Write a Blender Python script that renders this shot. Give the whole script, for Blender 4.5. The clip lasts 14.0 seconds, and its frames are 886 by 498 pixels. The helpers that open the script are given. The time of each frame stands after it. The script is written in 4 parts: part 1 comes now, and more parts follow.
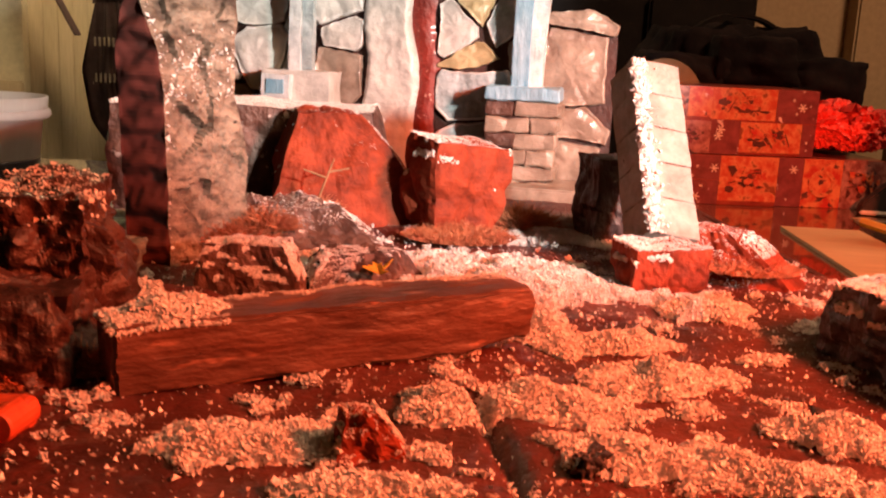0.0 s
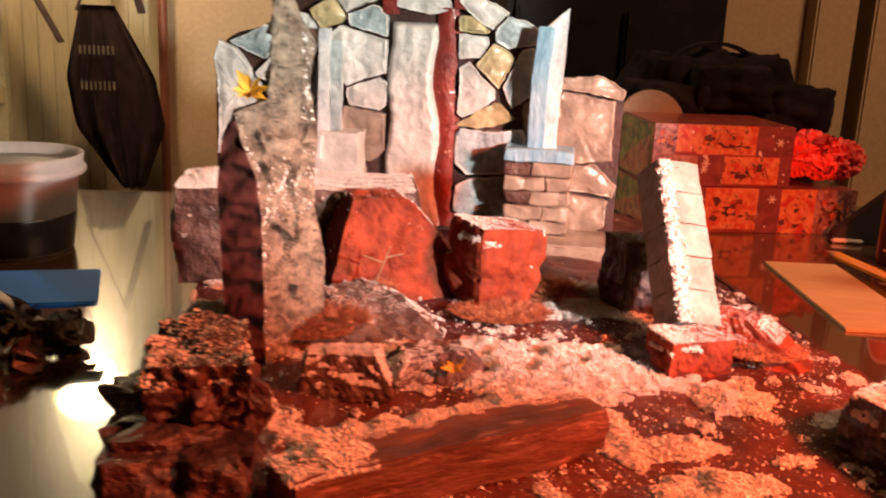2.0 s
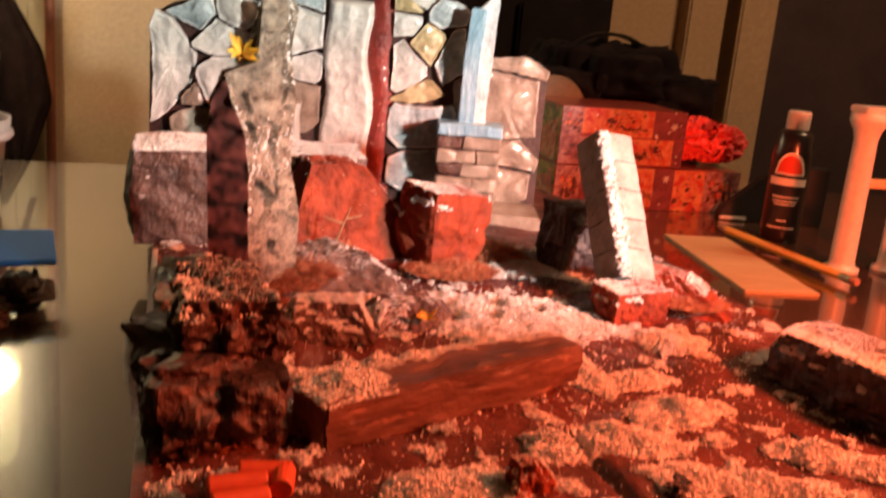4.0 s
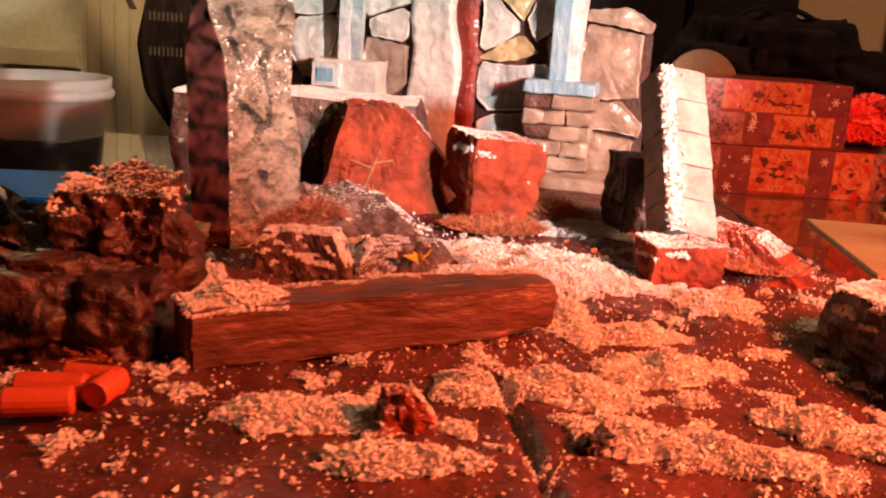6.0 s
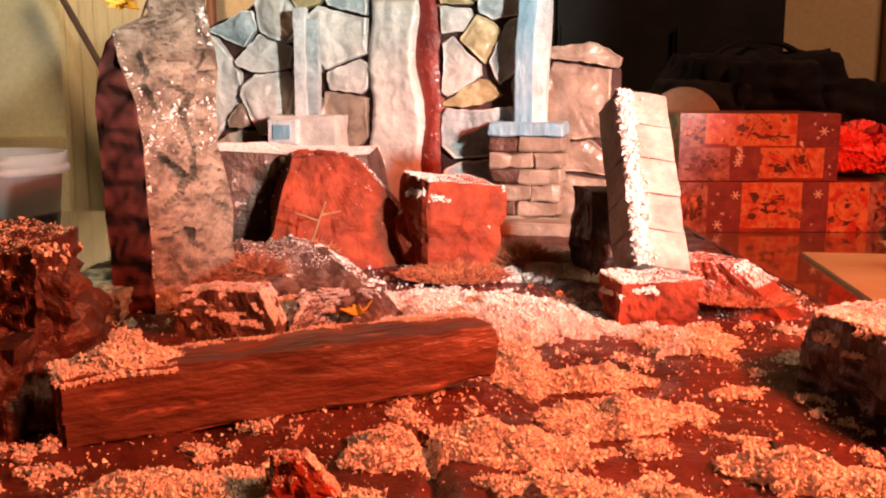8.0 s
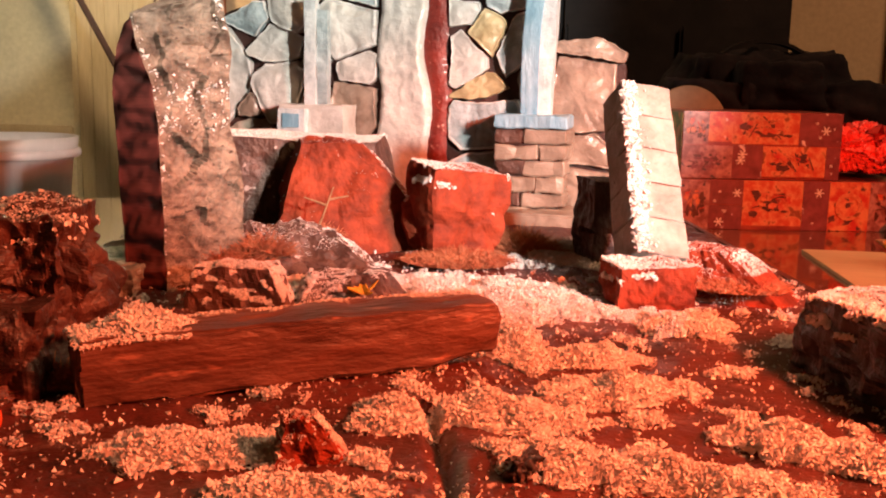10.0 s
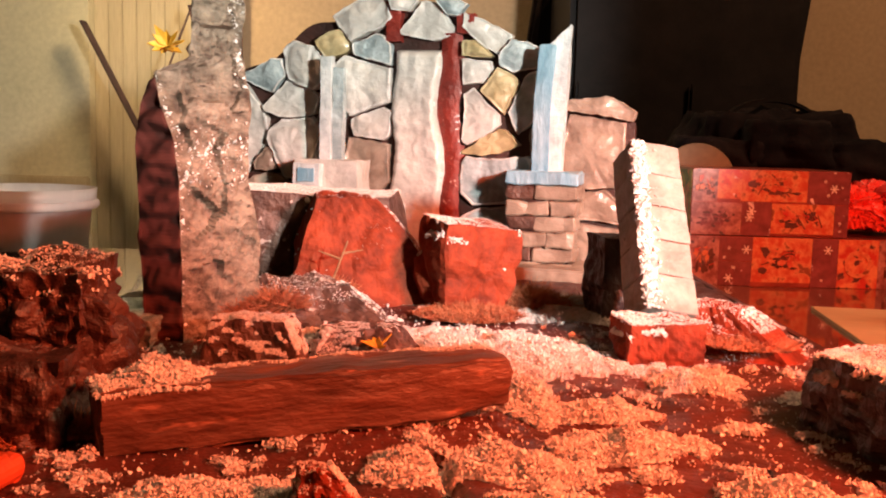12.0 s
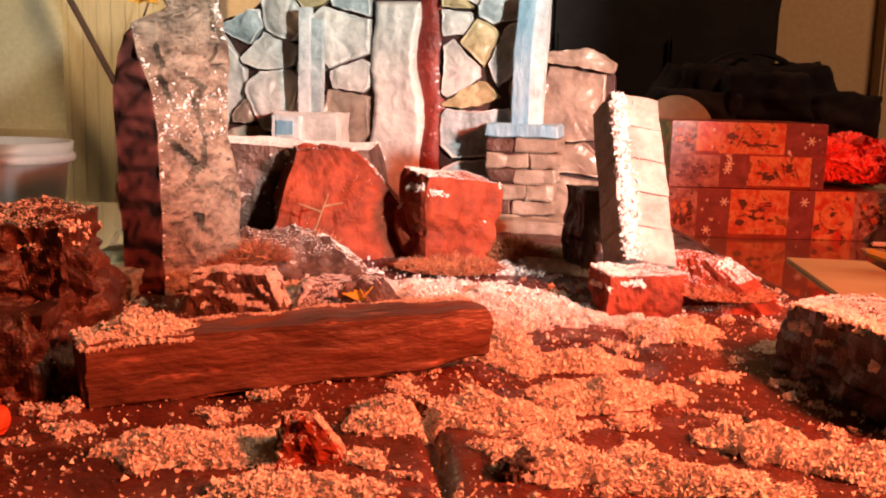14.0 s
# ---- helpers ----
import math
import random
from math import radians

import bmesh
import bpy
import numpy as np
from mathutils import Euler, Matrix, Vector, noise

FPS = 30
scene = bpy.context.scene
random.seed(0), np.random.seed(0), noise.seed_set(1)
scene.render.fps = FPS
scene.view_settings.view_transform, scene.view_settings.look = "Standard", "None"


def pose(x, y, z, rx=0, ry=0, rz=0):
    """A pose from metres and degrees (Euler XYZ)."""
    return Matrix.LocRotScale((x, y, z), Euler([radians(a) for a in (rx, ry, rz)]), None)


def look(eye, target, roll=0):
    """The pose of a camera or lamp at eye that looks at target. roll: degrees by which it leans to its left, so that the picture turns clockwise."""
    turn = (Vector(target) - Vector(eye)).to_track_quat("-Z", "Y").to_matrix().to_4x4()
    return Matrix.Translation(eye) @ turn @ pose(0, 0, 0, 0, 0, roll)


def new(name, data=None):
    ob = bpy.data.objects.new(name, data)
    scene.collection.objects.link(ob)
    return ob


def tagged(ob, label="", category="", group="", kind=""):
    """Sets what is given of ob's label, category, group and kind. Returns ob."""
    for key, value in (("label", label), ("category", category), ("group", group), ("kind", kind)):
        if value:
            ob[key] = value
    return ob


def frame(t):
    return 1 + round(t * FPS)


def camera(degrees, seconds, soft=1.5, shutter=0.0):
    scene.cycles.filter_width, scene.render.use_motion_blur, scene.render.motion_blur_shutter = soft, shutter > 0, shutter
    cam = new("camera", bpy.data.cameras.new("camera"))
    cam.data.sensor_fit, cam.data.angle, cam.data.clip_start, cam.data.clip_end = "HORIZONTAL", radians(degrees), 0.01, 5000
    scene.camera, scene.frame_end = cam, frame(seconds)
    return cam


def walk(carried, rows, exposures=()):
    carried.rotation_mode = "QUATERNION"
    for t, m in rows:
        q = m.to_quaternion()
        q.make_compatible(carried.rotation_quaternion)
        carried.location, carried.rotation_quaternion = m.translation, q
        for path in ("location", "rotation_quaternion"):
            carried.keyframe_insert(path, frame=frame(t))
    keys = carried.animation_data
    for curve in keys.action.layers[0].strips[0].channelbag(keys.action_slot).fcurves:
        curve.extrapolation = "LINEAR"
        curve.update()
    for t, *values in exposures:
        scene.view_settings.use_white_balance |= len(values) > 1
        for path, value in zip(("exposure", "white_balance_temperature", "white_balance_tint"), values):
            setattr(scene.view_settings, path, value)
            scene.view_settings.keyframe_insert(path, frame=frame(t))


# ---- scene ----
cam = camera(49.8, 14.0, soft=2.0, shutter=0.5)
PATH = [
    (0, (0.2008, 0.187, 0.1001), (0.3652, 2.3323, -0.3575), 2.7),
    (0.5, (0.1946, 0.182, 0.1111), (0.3865, 2.3233, -0.3531), 3.0),
    (1, (0.1924, 0.1896, 0.1111), (0.522, 2.2956, -0.4334), 5.2),
    (1.5, (0.1746, 0.1733, 0.1507), (0.4707, 2.2829, -0.3993), 2.7),
    (2, (0.1388, 0.1512, 0.1771), (0.423, 2.2634, -0.3707), 2.7),
    (2.5, (0.1031, 0.144, 0.1859), (0.5537, 2.2244, -0.3674), 3.6),
    (3, (0.0788, 0.1401, 0.1826), (0.6171, 2.1987, -0.3751), 4.8),
    (3.5, (0.0702, 0.1347, 0.1804), (0.7357, 2.1798, -0.2816), 5.5),
    (4, (0.0763, 0.1213, 0.1661), (0.6737, 2.1659, -0.3817), 5.2),
    (4.2, (0.0858, 0.1148, 0.1573), (0.6099, 2.1721, -0.4213), 5.7),
    (6.5, (0.2244, 0.1703, 0.1155), (0.256, 2.308, -0.4026), 2.7),
    (7, (0.2377, 0.1869, 0.1144), (0.2226, 2.3265, -0.3993), 1.3),
    (7.5, (0.239, 0.1911, 0.1144), (0.1494, 2.3542, -0.2794), -1.2),
    (8, (0.2324, 0.1885, 0.1012), (0.2719, 2.3548, -0.275), 0.1),
    (10.5, (0.2309, 0.1763, 0.0957), (0.2707, 2.3437, -0.2816), 1.5),
    (11, (0.2288, 0.177, 0.0979), (0.336, 2.3496, -0.2332), 1.6),
    (11.5, (0.2295, 0.1756, 0.1001), (0.2649, 2.3582, -0.1672), 1.1),
    (12, (0.23, 0.1697, 0.0979), (0.2374, 2.3553, -0.1606), 1.6),
    (12.5, (0.2273, 0.1648, 0.1001), (0.2766, 2.3441, -0.2002), 0.8),
    (13, (0.2283, 0.1679, 0.0979), (0.2812, 2.3404, -0.242), 1.2),
    (13.5, (0.2293, 0.1676, 0.0979), (0.2823, 2.3366, -0.264), 1.4),
    (14, (0.2293, 0.1676, 0.0979), (0.2871, 2.3373, -0.2662), 1.6),
]
walk(cam, [(t, look(eye, target, roll)) for t, eye, target, roll in PATH])

# ---- light ----
world = bpy.data.worlds.new("world")
scene.world = world
world.use_nodes = True
world.node_tree.nodes["Background"].inputs[0].default_value = (1.0, 0.62, 0.35, 1)
world.node_tree.nodes["Background"].inputs[1].default_value = 0.085


def lamp(name, kind, watts, colour, m, size=0.03, cone=60, blend=0.4, label=""):
    data = bpy.data.lights.new(name, kind)
    data.energy, data.color = watts, colour
    if kind == "SPOT":
        data.spot_size, data.spot_blend, data.shadow_soft_size = radians(cone), blend, size
    elif kind == "AREA":
        data.size = size
    else:
        data.shadow_soft_size = size
    ob = new(name, data)
    ob.matrix_world = m
    return ob


# red LED lamp in front of the table, white torch from the right, lamp with a shade by the back wall
lamp("red_lamp_light", "SPOT", 24.0, (1.0, 0.122, 0.038), look((0.54, 0.335, 0.225), (0.52, 0.390, 0.0)), 0.03, 138, 0.15)
lamp("torch_light", "SPOT", 66.0, (1.0, 0.97, 0.86), look((0.68, -0.02, 0.235), (0.150, 0.97, 0.27)), 0.025, 44, 0.4)
lamp("shade_light", "POINT", 5.2, (1.0, 0.70, 0.38), pose(-0.207, 1.60, 0.36), 0.03)
# unseen overhead fill, added to lift the right wall and dark sides
lamp("overhead_fill", "AREA", 24.0, (1.0, 0.55, 0.29), look((1.35, 0.3, 1.55), (1.0, 1.5, 0.0)), 0.4)

# ---- materials ----
def material(name, dark, light, rough=0.7, scale=60.0, fine=400.0, bump=0.3, metal=0.0, spread=0.5, coat=0.0, speck=None, stretch=(1, 1, 1), spots=0.6):
    """Two colours mixed by noise at two scales, with fine relief; speck: colour of small specks."""
    m = bpy.data.materials.new(name)
    m.use_nodes = True
    nt = m.node_tree
    b = nt.nodes["Principled BSDF"]
    co = nt.nodes.new("ShaderNodeTexCoord")
    mp = nt.nodes.new("ShaderNodeMapping")
    mp.inputs["Scale"].default_value = stretch
    info = nt.nodes.new("ShaderNodeObjectInfo")
    shift = nt.nodes.new("ShaderNodeVectorMath")
    shift.operation = "ADD"
    nt.links.new(co.outputs["Object"], shift.inputs[0])
    nt.links.new(info.outputs["Random"], shift.inputs[1])
    nt.links.new(shift.outputs[0], mp.inputs["Vector"])
    n1 = nt.nodes.new("ShaderNodeTexNoise")
    n1.inputs["Scale"].default_value, n1.inputs["Detail"].default_value, n1.inputs["Roughness"].default_value = scale, 6, 0.65
    n2 = nt.nodes.new("ShaderNodeTexNoise")
    n2.inputs["Scale"].default_value, n2.inputs["Detail"].default_value = fine, 4
    for n in (n1, n2):
        nt.links.new(mp.outputs[0], n.inputs["Vector"])
    ramp = nt.nodes.new("ShaderNodeMapRange")
    ramp.inputs["From Min"].default_value, ramp.inputs["From Max"].default_value = 0.5 - spread * 0.35, 0.5 + spread * 0.35
    nt.links.new(n1.outputs[0], ramp.inputs["Value"])
    mix = nt.nodes.new("ShaderNodeMix")
    mix.data_type = "RGBA"
    mix.inputs[6].default_value, mix.inputs[7].default_value = (*dark, 1), (*light, 1)
    nt.links.new(ramp.outputs[0], mix.inputs[0])
    out = mix.outputs[2]
    grain = nt.nodes.new("ShaderNodeMix")
    grain.data_type, grain.blend_type = "RGBA", "MULTIPLY"
    grain.inputs[0].default_value = 0.35
    nt.links.new(out, grain.inputs[6])
    nt.links.new(n2.outputs[0], grain.inputs[7])
    out = grain.outputs[2]
    if speck:
        n3 = nt.nodes.new("ShaderNodeTexNoise")
        n3.inputs["Scale"].default_value, n3.inputs["Detail"].default_value = fine * 0.6, 3
        nt.links.new(mp.outputs[0], n3.inputs["Vector"])
        st = nt.nodes.new("ShaderNodeMapRange")
        st.inputs["From Min"].default_value, st.inputs["From Max"].default_value = spots, spots + 0.06
        nt.links.new(n3.outputs[0], st.inputs["Value"])
        mx = nt.nodes.new("ShaderNodeMix")
        mx.data_type = "RGBA"
        mx.inputs[7].default_value = (*speck, 1)
        nt.links.new(st.outputs[0], mx.inputs[0])
        nt.links.new(out, mx.inputs[6])
        out = mx.outputs[2]
    nt.links.new(out, b.inputs["Base Color"])
    b.inputs["Roughness"].default_value, b.inputs["Metallic"].default_value = rough, metal
    b.inputs["Coat Weight"].default_value, b.inputs["Coat Roughness"].default_value = coat, 0.12
    if bump:
        add = nt.nodes.new("ShaderNodeMath")
        add.operation = "MULTIPLY_ADD"
        add.inputs[1].default_value = 0.4
        nt.links.new(n2.outputs[0], add.inputs[0])
        nt.links.new(n1.outputs[0], add.inputs[2])
        bp = nt.nodes.new("ShaderNodeBump")
        bp.inputs["Strength"].default_value, bp.inputs["Distance"].default_value = bump, 0.004
        nt.links.new(add.outputs[0], bp.inputs["Height"])
        nt.links.new(bp.outputs[0], b.inputs["Normal"])
    return m


def plain(name, colour, rough=0.5, metal=0.0, emit=0.0, clear=0.0, coat=0.0):
    m = bpy.data.materials.new(name)
    m.use_nodes = True
    b = m.node_tree.nodes["Principled BSDF"]
    b.inputs["Base Color"].default_value = (*colour, 1)
    b.inputs["Roughness"].default_value, b.inputs["Metallic"].default_value = rough, metal
    b.inputs["Transmission Weight"].default_value = clear
    b.inputs["Coat Weight"].default_value = coat
    if emit:
        b.inputs["Emission Color"].default_value, b.inputs["Emission Strength"].default_value = (*colour, 1), emit
    return m


MAROON = material("maroon_side", (0.05, 0.016, 0.013), (0.11, 0.036, 0.030), 0.85, 18, 200, 0.2, stretch=(1, 1, 2.2), spread=1.2)
MAROON.node_tree.nodes["Principled BSDF"].inputs["Specular IOR Level"].default_value = 0.15
EARTH = material("painted_earth", (0.034, 0.007, 0.005), (0.135, 0.028, 0.018), 0.5, 25, 300, 0.5, speck=(0.5, 0.40, 0.36), spots=0.68, coat=0.15)
ROCK = material("brown_rock", (0.032, 0.012, 0.009), (0.15, 0.075, 0.055), 0.5, 45, 260, 0.8, speck=(0.40, 0.33, 0.30), spots=0.66)
DARKROCK = material("dark_brown_rock", (0.016, 0.007, 0.006), (0.085, 0.032, 0.025), 0.5, 45, 260, 0.8)
# dark colour stands in for the unlit space behind the doorway
DOORWAY_SHADE = material("doorway_shade", (0.035, 0.022, 0.026), (0.06, 0.036, 0.04), 0.8, 8, 100, 0.05)
NEARBLACK = material("near_black_rock", (0.010, 0.007, 0.008), (0.05, 0.035, 0.035), 0.5, 45, 260, 0.8)
# red of the lamp put into the rock colour; own tone is brown
REDLITROCK = material("red_lit_rock", (0.10, 0.016, 0.007), (0.36, 0.060, 0.024), 0.7, 60, 260, 0.6)
REDLITROCK.node_tree.nodes["Principled BSDF"].inputs["Specular IOR Level"].default_value = 0.2
PAPER = material("beige_bark", (0.075, 0.052, 0.036), (0.36, 0.295, 0.225), 0.65, 80, 260, 1.0, spread=0.45, speck=(0.06, 0.04, 0.03), spots=0.64, stretch=(1, 1, 1.8))
PALE = material("pale_stone", (0.46, 0.45, 0.42), (0.80, 0.79, 0.76), 0.36, 40, 130, 0.7, spread=0.8, coat=0.35)
CREAM = material("cream_stone", (0.34, 0.26, 0.12), (0.72, 0.62, 0.38), 0.34, 36, 160, 0.5, coat=0.5)
TAN = material("tan_stone", (0.20, 0.14, 0.105), (0.44, 0.36, 0.29), 0.36, 36, 160, 0.6, coat=0.4)
SLATE = material("blue_grey_stone", (0.22, 0.30, 0.33), (0.56, 0.65, 0.68), 0.36, 40, 160, 0.6, coat=0.4)
ICE = material("ice_white_paint", (0.52, 0.60, 0.64), (0.84, 0.86, 0.87), 0.4, 40, 160, 0.5, coat=0.3)
ICEBLUE = material("ice_blue_paint", (0.13, 0.34, 0.50), (0.40, 0.60, 0.72), 0.4, 40, 160, 0.4, stretch=(1.5, 1.5, 0.5), coat=0.3)
GREENGREY = material("grey_green_paint", (0.06, 0.07, 0.06), (0.30, 0.33, 0.29), 0.5, 50, 240, 0.7)
MORTAR = material("maroon_board", (0.022, 0.009, 0.007), (0.075, 0.026, 0.02), 0.55, 40, 300, 0.5)
BLOOD = material("dark_red_paint", (0.15, 0.014, 0.009), (0.33, 0.035, 0.022), 0.5, 50, 300, 0.7, speck=(0.5, 0.25, 0.2), spots=0.66, coat=0.1)
BRICKM = material("grey_block", (0.20, 0.20, 0.18), (0.40, 0.40, 0.37), 0.7, 60, 300, 0.5)
WOOD = material("dark_wood", (0.024, 0.009, 0.007), (0.25, 0.105, 0.068), 0.55, 34, 300, 0.8, stretch=(0.30, 1, 1.0), spread=0.75, speck=(0.26, 0.12, 0.08), spots=0.67)
SNOW = material("salt_flakes", (0.78, 0.76, 0.73), (0.88, 0.87, 0.86), 0.45, 80, 500, 0.0)
MOSS = material("moss_fibre", (0.34, 0.10, 0.05), (0.66, 0.27, 0.13), 0.7, 60, 300, 0.0)
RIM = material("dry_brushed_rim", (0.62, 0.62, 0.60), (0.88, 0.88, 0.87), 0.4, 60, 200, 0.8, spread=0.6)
TABLE = material("dark_table", (0.05, 0.022, 0.012), (0.11, 0.055, 0.03), 0.25, 6, 80, 0.02, stretch=(0.2, 1, 1), coat=1.0)
TABLE.node_tree.nodes["Principled BSDF"].inputs["Coat Roughness"].default_value = 0.04
WALL = material("tan_wall", (0.50, 0.36, 0.22), (0.56, 0.41, 0.26), 0.8, 3, 120, 0.05)
CREAMWALL = material("cream_wall", (0.60, 0.55, 0.38), (0.66, 0.61, 0.44), 0.8, 3, 120, 0.05)
PANEL = material("panelling", (0.48, 0.40, 0.26), (0.58, 0.49, 0.33), 0.6, 4, 100, 0.05, stretch=(4, 4, 0.3))
BLACK = material("black_plastic", (0.010, 0.008, 0.009), (0.020, 0.015, 0.016), 0.55, 20, 200, 0.05)
CLOTH = material("dark_cloth", (0.006, 0.005, 0.007), (0.024, 0.016, 0.018), 0.9, 30, 300, 0.3)
for m in (BLACK, CLOTH):
    m.node_tree.nodes["Principled BSDF"].inputs["Specular IOR Level"].default_value = 0.12
BIRCH = material("birch_ply", (0.55, 0.42, 0.25), (0.66, 0.53, 0.34), 0.45, 20, 150, 0.05, stretch=(0.2, 1, 1))
YELLOW = plain("pencil_yellow", (0.75, 0.42, 0.03), 0.35, coat=0.3)
METAL = plain("ferrule", (0.7, 0.66, 0.5), 0.3, 1.0)
PINK = plain("eraser_pink", (0.35, 0.20, 0.15), 0.7)
WHITEP = material("white_plastic", (0.72, 0.70, 0.68), (0.80, 0.78, 0.76), 0.35, 20, 200, 0.03)
TUBM = material("cloudy_tub", (0.46, 0.48, 0.49), (0.78, 0.80, 0.80), 0.3, 30, 200, 0.05, stretch=(1, 1, 0.3))
tn = TUBM.node_tree
through_light = tn.nodes.new("ShaderNodeBsdfTranslucent")
through_light.inputs["Color"].default_value = (0.85, 0.87, 0.88, 1)
both = tn.nodes.new("ShaderNodeMixShader")
both.inputs[0].default_value = 0.55
tn.links.new(tn.nodes["Principled BSDF"].outputs[0], both.inputs[1])
tn.links.new(through_light.outputs[0], both.inputs[2])
tn.links.new(both.outputs[0], tn.nodes["Material Output"].inputs["Surface"])
INK = material("dark_paint", (0.01, 0.012, 0.02), (0.04, 0.045, 0.06), 0.35, 40, 200, 0.1)
ORANGE = material("orange_foam", (0.50, 0.06, 0.015), (0.60, 0.10, 0.03), 0.6, 60, 300, 0.1)
PETAL = material("yellow_petal", (0.6, 0.30, 0.02), (0.85, 0.50, 0.04), 0.6, 80, 300, 0.0)
TWIG = material("dry_twig", (0.20, 0.10, 0.05), (0.40, 0.24, 0.12), 0.7, 80, 300, 0.0)
BLUE = plain("blue_plastic", (0.02, 0.17, 0.60), 0.65)
LEAF = material("brown_leaf", (0.08, 0.05, 0.04), (0.26, 0.17, 0.13), 0.6, 60, 300, 0.2)

T = -0.03    # table top


# ---- building helpers ----
def mesh_object(name, verts, faces, mat, parent=None, smooth=False):
    me = bpy.data.meshes.new(name)
    me.from_pydata(verts, [], faces)
    me.validate()
    me.materials.append(mat)
    if smooth:
        me.polygons.foreach_set("use_smooth", [True] * len(me.polygons))
    ob = new(name, me)
    ob.parent = parent
    return ob


def part(name, bm, mat, parent=None, label="", smooth=False):
    me = bpy.data.meshes.new(name)
    bmesh.ops.recalc_face_normals(bm, faces=bm.faces)
    bm.to_mesh(me)
    bm.free()
    me.materials.append(mat)
    if smooth:
        me.polygons.foreach_set("use_smooth", [True] * len(me.polygons))
    ob = new(name, me)
    ob.parent = parent
    if label:
        ob["label"] = label
    return ob


def empty(name, m, label, category, group="", kind=""):
    ob = new(name)
    ob.empty_display_size = 0.02
    ob.matrix_world = m
    return tagged(ob, label, category, group, kind)


def box(dx, dy, dz, bevel=0.0, at=(0, 0, 0), seg=2):
    """A bevelled box, its base's middle at the point at."""
    bm = bmesh.new()
    bmesh.ops.create_cube(bm, size=1)
    bmesh.ops.scale(bm, vec=(dx, dy, dz), verts=bm.verts)
    bmesh.ops.translate(bm, vec=(at[0], at[1], at[2] + dz / 2), verts=bm.verts)
    if bevel:
        bmesh.ops.bevel(bm, geom=bm.edges[:], offset=bevel, segments=seg, affect="EDGES")
    return bm


def rough_box(dx, dy, dz, at3, seed, amount=0.0014, scale=110, cuts=5, bevel=0.0):
    """A box with dented faces."""
    bm = box(dx, dy, dz, bevel, at3, 1)
    bmesh.ops.subdivide_edges(bm, edges=bm.edges[:], cuts=cuts, use_grid_fill=True)
    return bumpy(bm, seed, amount, scale)


def lathe(profile, steps=32, at=(0, 0, 0), caps=True):
    """A turned body from (radius, height) pairs."""
    bm = bmesh.new()
    rings = []
    for r, z in profile:
        rings.append([bm.verts.new((at[0] + r * math.cos(2 * math.pi * k / steps), at[1] + r * math.sin(2 * math.pi * k / steps), at[2] + z)) for k in range(steps)])
    for a, b in zip(rings, rings[1:]):
        for k in range(steps):
            bm.faces.new((a[k], a[(k + 1) % steps], b[(k + 1) % steps], b[k]))
    if caps:
        bm.faces.new(list(reversed(rings[0])))
        bm.faces.new(rings[-1])
    return bm


def rock_mesh(dx, dy, dz, seed, rough=0.12, cuts=14, shape=None, strata=0.0, facet=0.0, crease=0.6):
    """A carved rock: a block worn by noise at three scales. shape(h) gives the width, depth and shift at height h (0 to 1)."""
    bm = bmesh.new()
    bmesh.ops.create_cube(bm, size=1)
    bmesh.ops.subdivide_edges(bm, edges=bm.edges[:], cuts=cuts, use_grid_fill=True)
    off = Vector((seed * 3.7, seed * 1.9, seed * 5.3))
    size = min(dx, dy, dz)
    for v in bm.verts:
        p = v.co.copy()
        # round the corners a little
        n = p.normalized()
        q = p.lerp(n * 0.62, 0.18)
        w = Vector((q.x * dx, q.y * dy, q.z * dz))
        k = 1.0 / max(size, 1e-3)
        d = noise.noise(w * k * 0.9 + off) * 0.9 + noise.noise(w * k * 2.6 + off) * 0.45 + noise.noise(w * k * 7 + off) * 0.2
        d -= crease * (abs(noise.noise(w * k * 2.1 + off * 2)) + 0.6 * abs(noise.noise(w * k * 5.2 + off)))
        if facet:
            dist, near = noise.voronoi(w * k * 1.5 + off)
            edge = min(1.0, (dist[1] - dist[0]) / 0.30)
            d += facet * edge * (0.5 + 1.6 * noise.noise(near[0] * 3.1) + 1.5 * (w * k * 1.5 + off - near[0]).dot(noise.noise_vector(near[0] * 5.3)))
        if strata:
            d += strata * math.sin(w.z * k * 9 + 3 * noise.noise(w * k + off))
        w += Vector((n.x, n.y, n.z * 0.6)) * d * rough * size
        h = max(0.0, min(1.0, q.z + 0.5))
        if shape:
            sx, sy, ox, oy = shape(h)
            w.x, w.y = w.x * sx + ox * dx, w.y * sy + oy * dy
        w.z += dz / 2
        if p.z < -0.49:
            w.z = min(w.z, 0.0) if noise.noise(w * 90) < 0.9 else w.z
        v.co = w
    return bm


def bumpy(bm, seed, amount, scale=60.0):
    off = Vector((seed, seed * 2.3, seed * 0.7))
    for v in bm.verts:
        v.co += noise.noise_vector(v.co * scale + off) * amount
    return bm


